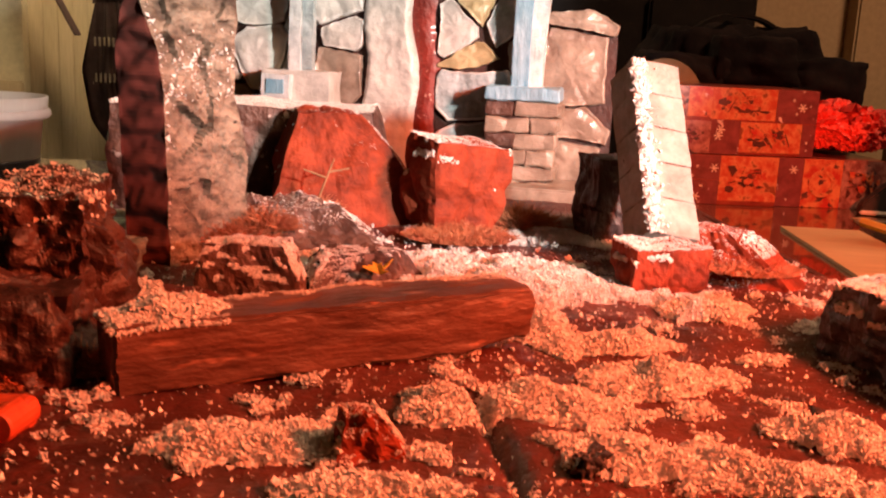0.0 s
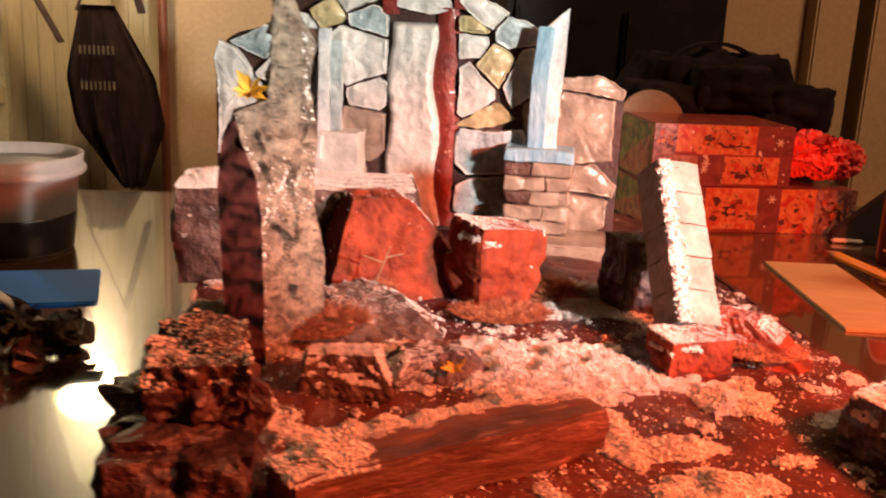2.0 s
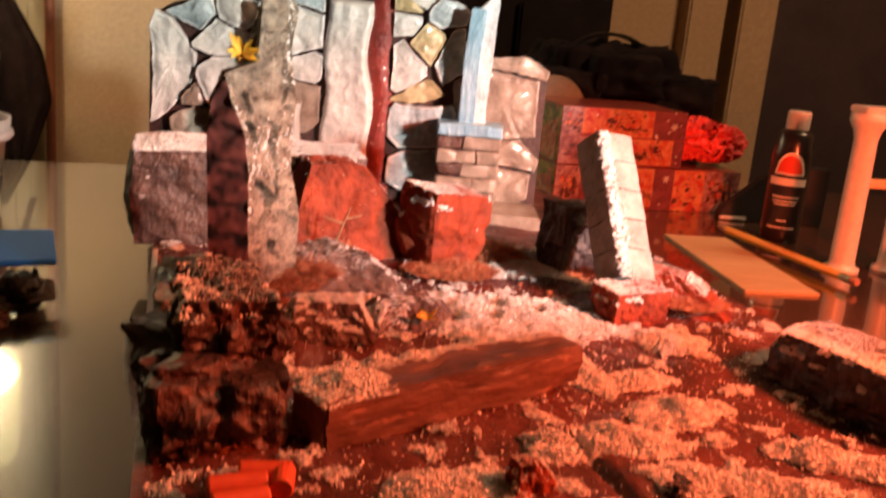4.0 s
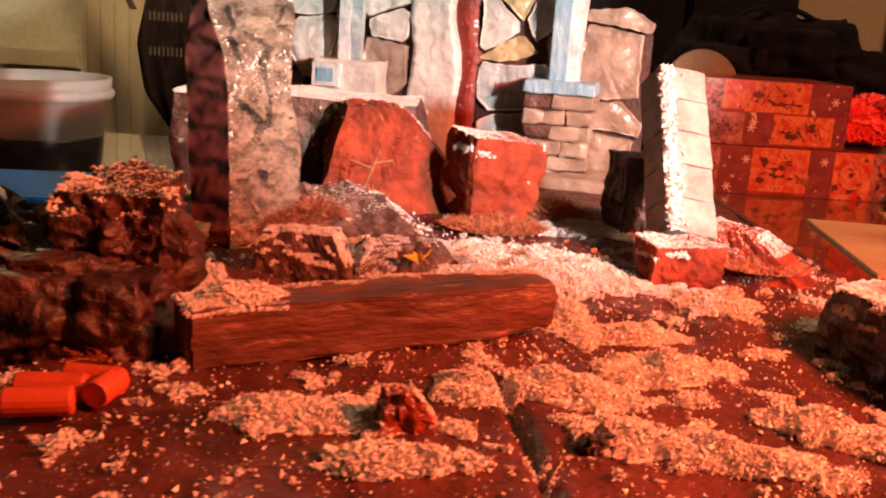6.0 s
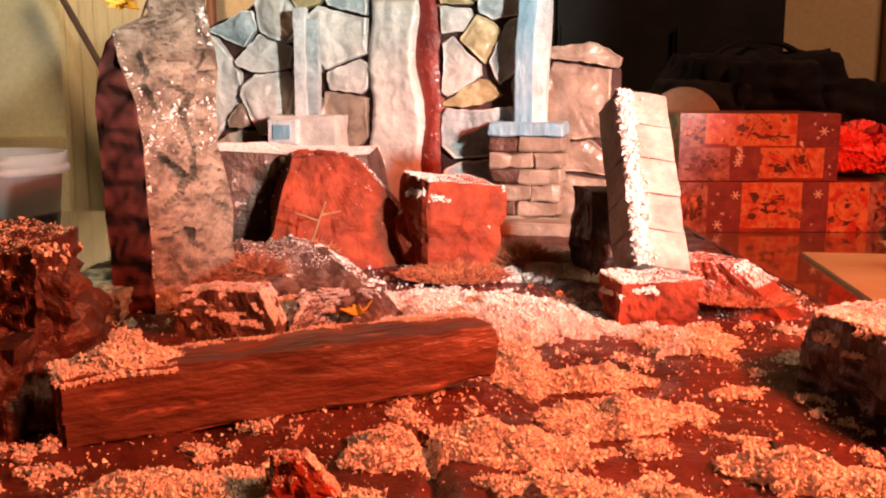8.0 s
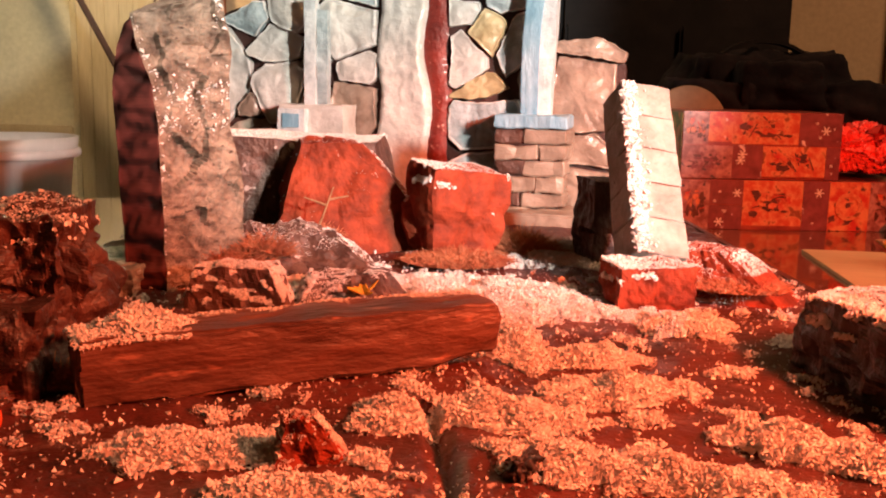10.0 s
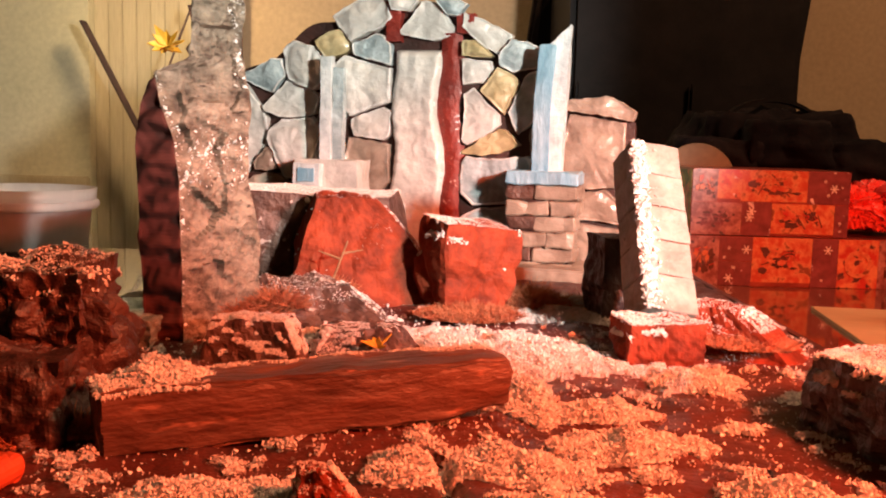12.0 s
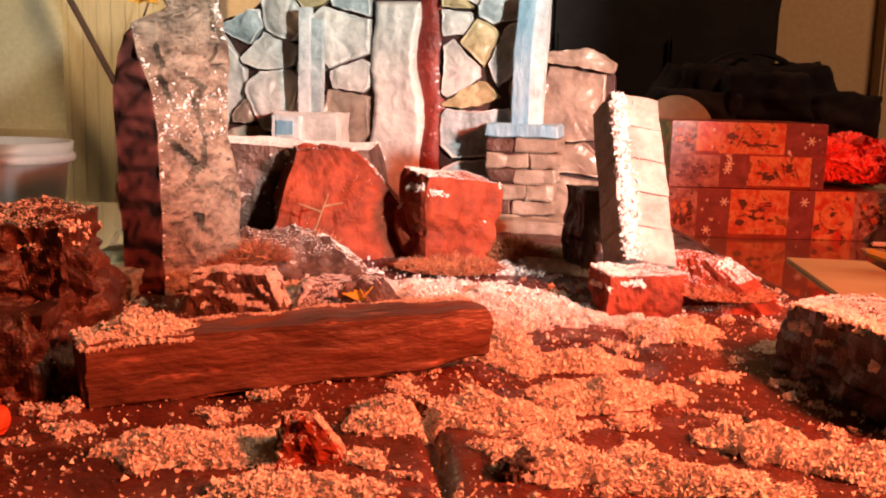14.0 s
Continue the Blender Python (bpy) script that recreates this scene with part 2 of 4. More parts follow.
def flakes(points, size, seed, spread=0.4):
    """Salt crystals: a small uneven splinter at each point. Returns vertices and faces."""
    rng = np.random.default_rng(seed)
    n = len(points)
    base = np.array([(1, 0, 0), (-0.5, 0.8, 0.1), (-0.6, -0.7, 0), (0.1, 0.05, 0.75)])
    s = size * (0.38 + 1.7 * rng.random((n, 1, 1)) ** 3) * rng.uniform(1 - spread, 1 + spread, (n, 1, 3))
    v = base[None] * s + rng.normal(0, 0.18 * size, (n, 4, 3))
    q = rng.normal(size=(n, 4))
    q /= np.linalg.norm(q, axis=1)[:, None]
    a, b, c, d = q.T
    R = np.stack([np.stack([1 - 2 * (c * c + d * d), 2 * (b * c - a * d), 2 * (b * d + a * c)], 1),
                  np.stack([2 * (b * c + a * d), 1 - 2 * (b * b + d * d), 2 * (c * d - a * b)], 1),
                  np.stack([2 * (b * d - a * c), 2 * (c * d + a * b), 1 - 2 * (b * b + c * c)], 1)], 1)
    v = np.einsum("nij,nkj->nki", R, v) + np.asarray(points)[:, None]
    f = np.array([(0, 1, 2), (0, 3, 1), (1, 3, 2), (2, 3, 0)])
    return v.reshape(-1, 3), (f[None] + 4 * np.arange(n)[:, None, None]).reshape(-1, 3)


def snow_on(ob, count, size, seed, keep=lambda p: True, up=0.45, name="snow", parent=None, raise_by=0.3):
    """Salt snow lying on the upper faces of a mesh: a part of that thing."""
    me = ob.data
    rng = np.random.default_rng(seed)
    faces = [p for p in me.polygons if p.normal.z > up and keep(p.center)]
    if not faces:
        return None
    areas = np.array([p.area for p in faces])
    pick = rng.choice(len(faces), count, p=areas / areas.sum())
    pts = []
    for i in pick:
        vs = [me.vertices[k].co for k in faces[i].vertices]
        a, b = rng.random(2)
        w = ((1 - a) * (1 - b), a * (1 - b), a * b, (1 - a) * b) if len(vs) == 4 else rng.dirichlet(np.ones(len(vs)))
        p = sum((v * float(a) for v, a in zip(vs, w)), Vector())
        pts.append((p.x, p.y, p.z + size * raise_by * rng.uniform(-0.3, 2.2)))
    v, f = flakes(np.array(pts), size, seed)
    sn = mesh_object(name, v.tolist(), f.tolist(), SNOW, parent or ob)
    sn["label"] = "loose white salt snow"
    sn["kind"] = "stuff"
    return sn


# ---- room ----
def block(name, x0, x1, y0, y1, z0, z1, mat, label, category, kind="structure", bevel=0.0):
    ob = part(name, box(x1 - x0, y1 - y0, z1 - z0, bevel), mat)
    ob.location = ((x0 + x1) / 2, (y0 + y1) / 2, z0)
    return tagged(ob, label, category, kind=kind)


FLOOR = material("floor_boards", (0.10, 0.06, 0.035), (0.2, 0.12, 0.07), 0.5, 5, 100, 0.1)
block("floor", -2.4, 2.6, -2.2, 2.3, -0.85, -0.78, FLOOR, "brown wooden floor of the room", "floor")
block("ceiling", -2.4, 2.6, -2.2, 2.3, 1.65, 1.72, CREAMWALL, "plain cream painted ceiling", "ceiling")
block("wall_north", -0.14, 1.02, 1.86, 1.96, -0.78, 1.65, WALL, "tan painted wall behind the table", "wall")
block("wall_north_cream", -2.4, -0.39, 1.86, 1.96, -0.78, 1.65, CREAMWALL, "cream painted wall beside the panelled door", "wall")
block("wall_east", 2.5, 2.6, -2.2, 2.3, -0.78, 1.65, WALL, "tan painted side wall", "wall")
block("wall_west", -2.4, -2.3, -2.2, 1.86, -0.78, 1.65, CREAMWALL, "cream painted side wall", "wall")
block("wall_south", -2.3, 2.5, -2.2, -2.1, -0.78, 1.65, WALL, "tan painted wall behind the viewer", "wall")
block("wall_north_far", 1.02, 2.5, 2.2, 2.3, -0.78, 1.65, DOORWAY_SHADE, "wall beyond the open doorway, its darkness put in the colour", "wall")
block("trim", -2.3, -0.39, 1.845, 1.86, -0.02, 0.01, PANEL, "wooden chair rail along the cream wall", "trim", bevel=0.003)
# panelled closet door: boards with grooves
door = empty("door_1", pose(-0.265, 1.86, -0.78), "beige panelled closet door with vertical grooves", "door", kind="structure")
part("backing", box(0.25, 0.03, 2.2, 0.0, (0, 0.05, 0)), PANEL, door)
for k in range(10):
    b = part("board", box(0.0242, 0.02, 2.2, 0.0015, (-0.1125 + 0.025 * k, 0.036, 0)), PANEL, door)
pipe = part("pipe", lathe([(0.008, -0.78), (0.008, 1.6)], 16), material("copper_pipe", (0.16, 0.05, 0.025), (0.24, 0.08, 0.04), 0.45, 20, 100, 0.02))
pipe.location = (-0.125, 1.835, 0)
tagged(pipe, "thin copper-coloured pipe up the wall", "pipe", kind="structure")
# door frame on the right
for nm, x0, x1, y0 in (("door_frame", 1.02, 1.10, 1.82), ("door_frame", 1.12, 1.20, 1.80)):
    block(nm, x0, x1, y0, 1.98, -0.78, 1.65, WALL, "tan wooden door frame beside a dark doorway", "door frame", bevel=0.004)
# added panel: gives the doorway its shade by colour alone
block("door_2", 1.205, 2.1, 1.86, 1.90, -0.78, 1.3, DOORWAY_SHADE, "panel across the doorway, coloured dark for the shade inside", "door")

# television and dark cabinet at the wall
tv = empty("television", pose(0.581, 1.82, 0.10, 0, 6.6, 0), "large black flat television mounted on the tan wall", "television")
part("body", box(0.46, 0.04, 0.53, 0.006), BLACK, tv)
part("screen", box(0.43, 0.004, 0.49, 0.001, (0, -0.024, 0.02)), plain("screen_black", (0.004, 0.004, 0.006), 0.12), tv)
cab = empty("cabinet", pose(0.570, 1.68, -0.78), "black cabinet below the television", "cabinet")
part("body", box(0.33, 0.28, 1.12, 0.01), BLACK, cab)
part("door", box(0.15, 0.012, 0.9, 0.004, (-0.08, -0.146, 0.06)), BLACK, cab)
part("door", box(0.15, 0.012, 0.9, 0.004, (0.08, -0.146, 0.06)), BLACK, cab)

# ---- table ----
table = empty("table", pose(0.35, 0.2, 0), "glossy dark brown wooden table under the model", "table")
part("tabletop", box(2.0, 1.96, 0.03, 0.004, (0, 0, T - 0.03)), TABLE, table)
for sx in (-0.9, 0.9):
    for sy in (-0.88, 0.88):
        part("leg", box(0.06, 0.06, 0.72, 0.004, (sx, sy, -0.78)), TABLE, table)

# ---- base of the model ----
def ground_height(x, y):
    h = 0.004 * noise.noise(Vector((x * 14, y * 14, 3.1))) + 0.0022 * noise.noise(Vector((x * 45, y * 45, 7.7))) + 0.001 * noise.noise(Vector((x * 120, y * 120, 1.7)))
    # hollow behind the fallen beam
    h -= 0.011 * math.exp(-((x - 0.136) / 0.034) ** 2 - ((y - 0.543) / 0.012) ** 2)
    # joint between two ground slabs in front
    h -= 0.006 * math.exp(-((x - 0.236 + 0.12 * (y - 0.41)) / 0.0025) ** 2) * (1 if y < 0.45 else 0)
    return h


X0, X1, Y0, Y1 = 0.064, 0.420, 0.30, 0.97
nx, ny = 150, 280
gv = [(X0 + (X1 - X0) * i / nx, Y0 + (Y1 - Y0) * j / ny) for j in range(ny + 1) for i in range(nx + 1)]
verts = [(x, y, ground_height(x, y)) for x, y in gv]
faces = [(j * (nx + 1) + i, j * (nx + 1) + i + 1, (j + 1) * (nx + 1) + i + 1, (j + 1) * (nx + 1) + i) for j in range(ny) for i in range(nx)]
base = empty("model_base", pose(0, 0, 0), "foam model base painted dark brown and strewn with salt snow", "model base", kind="structure")
mesh_object("ground", verts, faces, EARTH, base, True)
part("foam_board", box(X1 - X0, Y1 - Y0, -T - 0.014, 0.002, ((X0 + X1) / 2, (Y0 + Y1) / 2, T)), WHITEP, base, "white foam board edge")
for (dx, dy, cx, cy) in ((0.004, Y1 - Y0, X0 + 0.002, (Y0 + Y1) / 2), (0.004, Y1 - Y0, X1 - 0.002, (Y0 + Y1) / 2), (X1 - X0, 0.004, (X0 + X1) / 2, Y0 + 0.002)):
    part("edge", bumpy(box(dx, dy, 0.016, 0.0, (cx, cy, -0.016)), 3, 0.001), EARTH, base)

part("edge_strip", bumpy(box(0.0035, 0.13, 0.004, 0.0006, (X0 + 0.0015, 0.645, 0.0015)), 4, 0.0008), WHITEP, base, "bare white foam edge")

# ---- salt snow on the ground ----
def snow_cover(x, y):
    """How thickly the salt lies, 0 to 1."""
    c = 0.0
    for cx, cy, rx, ry, turn in SNOW_PATCHES:
        a = radians(turn)
        u, w = (x - cx) * math.cos(a) + (y - cy) * math.sin(a), -(x - cx) * math.sin(a) + (y - cy) * math.cos(a)
        c = max(c, 1.27 - math.hypot(u / rx, w / ry))
    return c + 0.55 * noise.noise(Vector((x * 60, y * 60, 2))) + 0.3 * noise.noise(Vector((x * 160, y * 160, 5)))


SNOW_PATCHES = [
    (0.172, 0.414, 0.026, 0.010, 8), (0.200, 0.385, 0.024, 0.010, 0), (0.222, 0.436, 0.014, 0.014, 0), (0.256, 0.440, 0.026, 0.013, -12),
    (0.290, 0.466, 0.028, 0.014, 8), (0.270, 0.408, 0.022, 0.013, -30), (0.302, 0.398, 0.026, 0.010, -35), (0.330, 0.418, 0.024, 0.010, -40),
    (0.350, 0.400, 0.03, 0.012, -50), (0.262, 0.590, 0.060, 0.034, -4), (0.180, 0.610, 0.04, 0.012, 10), (0.262, 0.525, 0.011, 0.04, 10),
    (0.338, 0.552, 0.020, 0.016, -30), (0.105, 0.620, 0.03, 0.018, 15), (0.112, 0.545, 0.022, 0.018, 0), (0.175, 0.525, 0.055, 0.016, 20),
    (0.235, 0.545, 0.03, 0.03, 0), (0.30, 0.70, 0.03, 0.03, 0), (0.284, 0.500, 0.024, 0.009, 4),
    (0.303, 0.475, 0.009, 0.008, 0), (0.342, 0.562, 0.018, 0.010, -30), (0.248, 0.618, 0.055, 0.014, -4),
]
rng = np.random.default_rng(4)
# packed salt below the loose crystals
sx, sy = 260, 330
sv, sf, index = [], [], {}
for j in range(sy + 1):
    for i in range(sx + 1):
        x, y = X0 + 0.003 + (X1 - X0 - 0.006) * i / sx, 0.35 + 0.40 * j / sy
        c = snow_cover(x, y)
        if c > 0.17:
            index[i, j] = len(sv)
            sv.append((x, y, ground_height(x, y) - 0.0008 + 0.0042 * min(1.0, c - 0.16) ** 0.9 * (1.0 + 0.9 * noise.noise(Vector((x * 110, y * 110, 4)))) + 0.0014 * noise.noise(Vector((x * 420, y * 420, 2))) + 0.0012 * noise.noise(Vector((x * 900, y * 900, 8)))))
for (i, j) in index:
    q = [(i, j), (i + 1, j), (i + 1, j + 1), (i, j + 1)]
    if all(k in index for k in q):
        sf.append([index[k] for k in q])
pack = mesh_object("packed_snow", sv, sf, SNOW)
tagged(pack, "packed drifts of white salt snow", "fake snow", kind="stuff")
pts = []
while len(pts) < 240000:
    x, y = rng.uniform(X0 + 0.004, X1 - 0.004), rng.uniform(0.35, 0.75)
    c = snow_cover(x, y)
    if c > 0.18 and rng.random() < min(1.0, 0.22 + (c - 0.12) * 1.5):
        pts.append((x, y, ground_height(x, y) + 0.0042 * max(0.0, min(1.0, c - 0.16)) ** 0.9 * (1.0 + 0.9 * noise.noise(Vector((x * 110, y * 110, 4)))) + rng.uniform(-0.0002, 0.0016)))
    elif rng.random() < 0.012:
        pts.append((x, y, ground_height(x, y) + 0.0004))
v, f = flakes(np.array(pts), 0.00056, 5, 0.5)
snow = mesh_object("salt_snow", v.tolist(), f.tolist(), SNOW)
tagged(snow, "loose coarse crystals of white salt snow", "fake snow", kind="stuff")


# ---- stones of the ruined wall ----
WALL_AT = pose(0.055, 0.948, 0, 0, 0, -15.24)    # x along the wall, z up, -y towards the front
wall = empty("ruined_stone_wall", WALL_AT, "arched ruined wall of pale stones glued on a maroon board", "model wall")


def outline(s):
    """Height of the wall's broken top along it."""
    if s < 0.26:
        return 0.137 + 0.064 * math.sin(math.pi * min(1, max(0, s / 0.29))) ** 1.1 + 0.004 * math.sin(s * 110)
    return 0.128 - 0.2 * (s - 0.262)


bm = bmesh.new()
row = [0.325 * k / 52 for k in range(53)]
front = [(bm.verts.new((s, 0, 0)), bm.verts.new((s, 0, outline(s) - 0.004))) for s in row]
back = [(bm.verts.new((s, 0.012, 0)), bm.verts.new((s, 0.012, outline(s) - 0.008))) for s in row]
for a, b, c, d in zip(front, front[1:], back, back[1:]):
    bm.faces.new((a[0], b[0], b[1], a[1]))
    bm.faces.new((c[0], c[1], d[1], d[0]))
    bm.faces.new((a[1], b[1], d[1], c[1]))
    bm.faces.new((a[0], c[0], d[0], b[0]))
for a, c in ((front[0], back[0]), (front[-1], back[-1])):
    bm.faces.new((a[0], a[1], c[1], c[0]))
part("board", bm, MORTAR, wall, "maroon painted backing board")


def clip(poly, p, n):
    """The part of a polygon behind the line through p with the normal n."""
    out = []
    for a, b in zip(poly, poly[1:] + poly[:1]):
        da, db = (a - p).dot(n), (b - p).dot(n)
        if da <= 0:
            out.append(a)
        if da * db < 0:
            out.append(a.lerp(b, da / (da - db)))
    return out


def flat_stone(poly, mat, seed, thick=0.008, parent=None, name="stone", wear=0.0011):
    """A flat stone with the given outline (along the wall, up), a ragged cut edge and a dry-brushed raised rim."""
    rg = random.Random(seed * 17 + 3)
    mid = sum(poly, Vector((0, 0))) / len(poly)
    ring = []
    for a, b in zip(poly, poly[1:] + poly[:1]):
        n = max(2, int((b - a).length / 0.0022))
        side = Vector((b.y - a.y, a.x - b.x)).normalized()
        bow = rg.uniform(-0.04, 0.05) * (b - a).length
        for k in range(n):
            u = k / n
            p = a.lerp(b, u)
            ring.append(p - mid + side * (bow * math.sin(u * math.pi) + wear * noise.noise(Vector((p.x * 190, p.y * 190, seed)))))
    bm = bmesh.new()
    rings = []
    dome = rg.uniform(0.0, 0.22)
    tx, tz = rg.uniform(-0.13, 0.13), rg.uniform(-0.13, 0.13)
    for scale, depth in ((1.0, 0.0), (1.0, 0.82), (0.985, 0.97), (0.955, 1.01), (0.91, 0.96), (0.84, 0.94), (0.72, 0.94 + dome * 0.6), (0.56, 0.94 + dome * 0.9), (0.4, 0.95 + dome), (0.22, 0.95 + dome)):
        vs = []
        for p in ring:
            x, y = p.x * scale, p.y * scale
            dep = thick * depth
            if depth > 0.5:
                dep += tx * x + tz * y + 0.0026 * noise.noise(Vector((x * 55, y * 55, seed))) + 0.0026 * abs(noise.noise(Vector((x * 95, y * 95, seed + 0.5)))) + 0.0009 * noise.noise(Vector((x * 260, y * 260, seed))) - 0.0016
            vs.append(bm.verts.new((x, -max(dep, 0.0), y)))
        rings.append(vs)
    m = len(ring)
    for j, (a, b) in enumerate(zip(rings, rings[1:])):
        for k in range(m):
            f = bm.faces.new((a[k], a[(k + 1) % m], b[(k + 1) % m], b[k]))
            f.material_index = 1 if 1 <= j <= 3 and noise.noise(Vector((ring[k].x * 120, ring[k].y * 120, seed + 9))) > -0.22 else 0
    bm.faces.new(rings[-1])
    ob = part(name, bm, mat, parent or wall, smooth=True)
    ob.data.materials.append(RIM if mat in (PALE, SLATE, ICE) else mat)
    ob.location = (mid.x, 0.001, mid.y)
    return ob


LAID = []


def lay(s_mm, z_mm, w_mm, h_mm, mat, turn=0.0):
    LAID.append((Vector((s_mm, z_mm)) / 1000, w_mm / 1000, h_mm / 1000, mat, turn))


# between the left end and the tall slab
lay(18, 92, 33, 112, PALE)
lay(40, 141, 40, 19, SLATE, 18)
lay(60, 123, 48, 28, PALE, -18)
lay(64, 89, 42, 43, PALE)
lay(38, 52, 28, 27, TAN)
lay(38, 75, 18, 15, TAN, 30)
lay(69, 149, 36, 34, PALE, 20)
lay(118, 134, 52, 48, PALE, 14)
lay(128, 106, 32, 25, PALE, 8)
lay(124, 76, 38, 36, TAN)
lay(116, 184, 46, 24, PALE, 18)
lay(125, 162, 30, 20, SLATE, -35)
lay(94, 165, 30, 17, CREAM, 18)
lay(92, 118, 22, 34, SLATE)
lay(100, 40, 40, 36, TAN)
lay(62, 30, 40, 40, TAN)
lay(90, 82, 26, 30, PALE)
# over the slab
lay(170, 183, 44, 25, PALE, 4)
lay(153, 196, 27, 10, PALE)
lay(185, 194, 24, 10, SLATE, -10)
# right of the red stream
lay(216, 175, 38, 21, PALE, -28)
lay(240, 155, 27, 22, SLATE, -10)
lay(205, 147, 23, 17, PALE, 12)
lay(209, 112, 29, 38, PALE, 8)
lay(227, 131, 22, 34, CREAM, 20)
lay(221, 93, 44, 17, CREAM, 14)
lay(206, 162, 30, 12, CREAM, -8)
lay(246, 122, 24, 62, SLATE, 16)
lay(222, 67, 52, 38, SLATE)
lay(226, 30, 40, 34, SLATE)
lay(294, 92, 48, 58, TAN, 10)
lay(298, 121, 44, 16, TAN, -12)
lay(298, 50, 40, 24, TAN, -22)
lay(295, 22, 36, 30, TAN)
lay(262, 100, 22, 40, TAN)
SLAB_L, RUN_R = 0.1425, 0.1965
GAP = 0.0009
for k, (c, w, h, mat, turn) in enumerate(LAID):
    rg = random.Random(k * 7 + 5)
    n = rg.choice((5, 6, 6, 7))
    t = radians(turn)
    poly = []
    for i in range(n):
        a = 2 * math.pi * (i + rg.uniform(-0.28, 0.28)) / n + 0.5
        ca, sa = math.cos(a), math.sin(a)
        r = 1.30 / (abs(ca) ** 4 + abs(sa) ** 4) ** 0.25 * rg.uniform(0.92, 1.10)
        x, y = r * ca * w / 2, r * sa * h / 2
        poly.append(c + Vector((x * math.cos(t) - y * math.sin(t), x * math.sin(t) + y * math.cos(t))))
    for j, (d, w2, h2, mat2, turn2) in enumerate(LAID):
        if j == k or (d - c).length > 0.11:
            continue
        e = (d - c).normalized()
        # each stone reaches towards the other by its own size in that direction
        ra, rb = (1 / math.hypot(e.x / (ww / 2), e.y / (hh / 2)) for ww, hh in ((w, h), (w2, h2)))
        reach = (d - c).length * ra / (ra + rb)
        poly = clip(poly, c + e * (reach - GAP), e)
    if c.y < 0.168:
        if c.x < SLAB_L:
            poly = clip(poly, Vector((SLAB_L - 0.0015, 0)), Vector((1, 0)))
        else:
            poly = clip(poly, Vector((RUN_R + 0.0005, 0)), Vector((-1, 0)))
    else:
        poly = clip(poly, Vector((0, 0.1665)), Vector((0, -1))) if SLAB_L < c.x < RUN_R else poly
    poly = clip(poly, Vector((0.002, 0)), Vector((-1, 0)))
    top = outline(min(c.x, 0.255)) + 0.003 if c.x < 0.26 else 0.131
    slope = (outline(c.x + 0.01) - outline(c.x - 0.01)) / 0.02 if c.x < 0.25 else -0.1
    poly = clip(poly, Vector((c.x, top)), Vector((-slope, 1)).normalized())
    poly = clip(poly, Vector((0, 0.002)), Vector((0, -1)))
    if len(poly) > 2:
        flat_stone(poly, mat, k + 2, 0.0075 + 0.005 * rg.random())
# tall slab with wavy edges
bm = bmesh.new()
prev = None
for k in range(91):
    h = k / 90
    z = 0.004 + 0.158 * h
    left = SLAB_L + 0.0016 * math.sin(h * 15) + 0.0016 * noise.noise(Vector((h * 26, 1, 4)))
    right = 0.1862 - 0.0080 * h + 0.0026 * math.sin(h * 12.6 + 2) + 0.0012 * noise.noise(Vector((h * 30, 8, 4)))
    cur = []
    for i in range(31):
        u = i / 30
        x = left + (right - left) * u
        edge = min(1.0, min(u, 1 - u) * 9, (1 - h) * 30)
        dep = 0.0095 * edge ** 0.35 + 0.0016 * noise.noise(Vector((x * 60, z * 45, 2))) + 0.0016 * abs(noise.noise(Vector((x * 90, z * 80, 5)))) + 0.0005 * noise.noise(Vector((x * 300, z * 300, 7)))
        cur.append(bm.verts.new((x, -max(0.0, dep) * (edge > 0), z)))
    if prev:
        for i in range(30):
            f = bm.faces.new((prev[i], prev[i + 1], cur[i + 1], cur[i]))
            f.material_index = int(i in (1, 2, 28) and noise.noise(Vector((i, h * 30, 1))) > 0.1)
    prev = cur
slab = part("slab", bm, PALE, wall, smooth=True)
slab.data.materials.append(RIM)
# dark red stream of paint beside the tall slab
bm = bmesh.new()
prev = None
for k in range(60):
    h = k / 59
    z = 0.004 + 0.170 * h
    left = 0.1845 - 0.0080 * h + 0.0026 * math.sin(h * 12.6 + 2)
    right = 0.1990 - 0.0035 * h + 0.0022 * math.sin(h * 15 + 1) + 0.0012 * noise.noise(Vector((h * 40, 3, 1)))
    cur = []
    for i in range(7):
        u = i / 6
        x = left + (right - left) * u
        cur.append(bm.verts.new((x, -0.002 - 0.0040 * math.sin(math.pi * (0.08 + 0.84 * u)) - 0.0012 * noise.noise(Vector((x * 240, z * 130, 6))), z)))
    if prev:
        for a in range(6):
            bm.faces.new((prev[a], prev[a + 1], cur[a + 1], cur[a]))
    prev = cur
part("red_run", bm, BLOOD, wall, "glossy dark red painted stream", True)
for s0, z0, w0, h0 in ((0.1425, 0.168, 0.012, 0.032), (0.1985, 0.174, 0.014, 0.014)):
    red = part("red_run", rough_box(w0, 0.008, h0, (0, -0.004, 0), 5, 0.0012, 150, 4), BLOOD, wall, "glossy dark red painted stream")
    red.location = (s0, 0, z0)

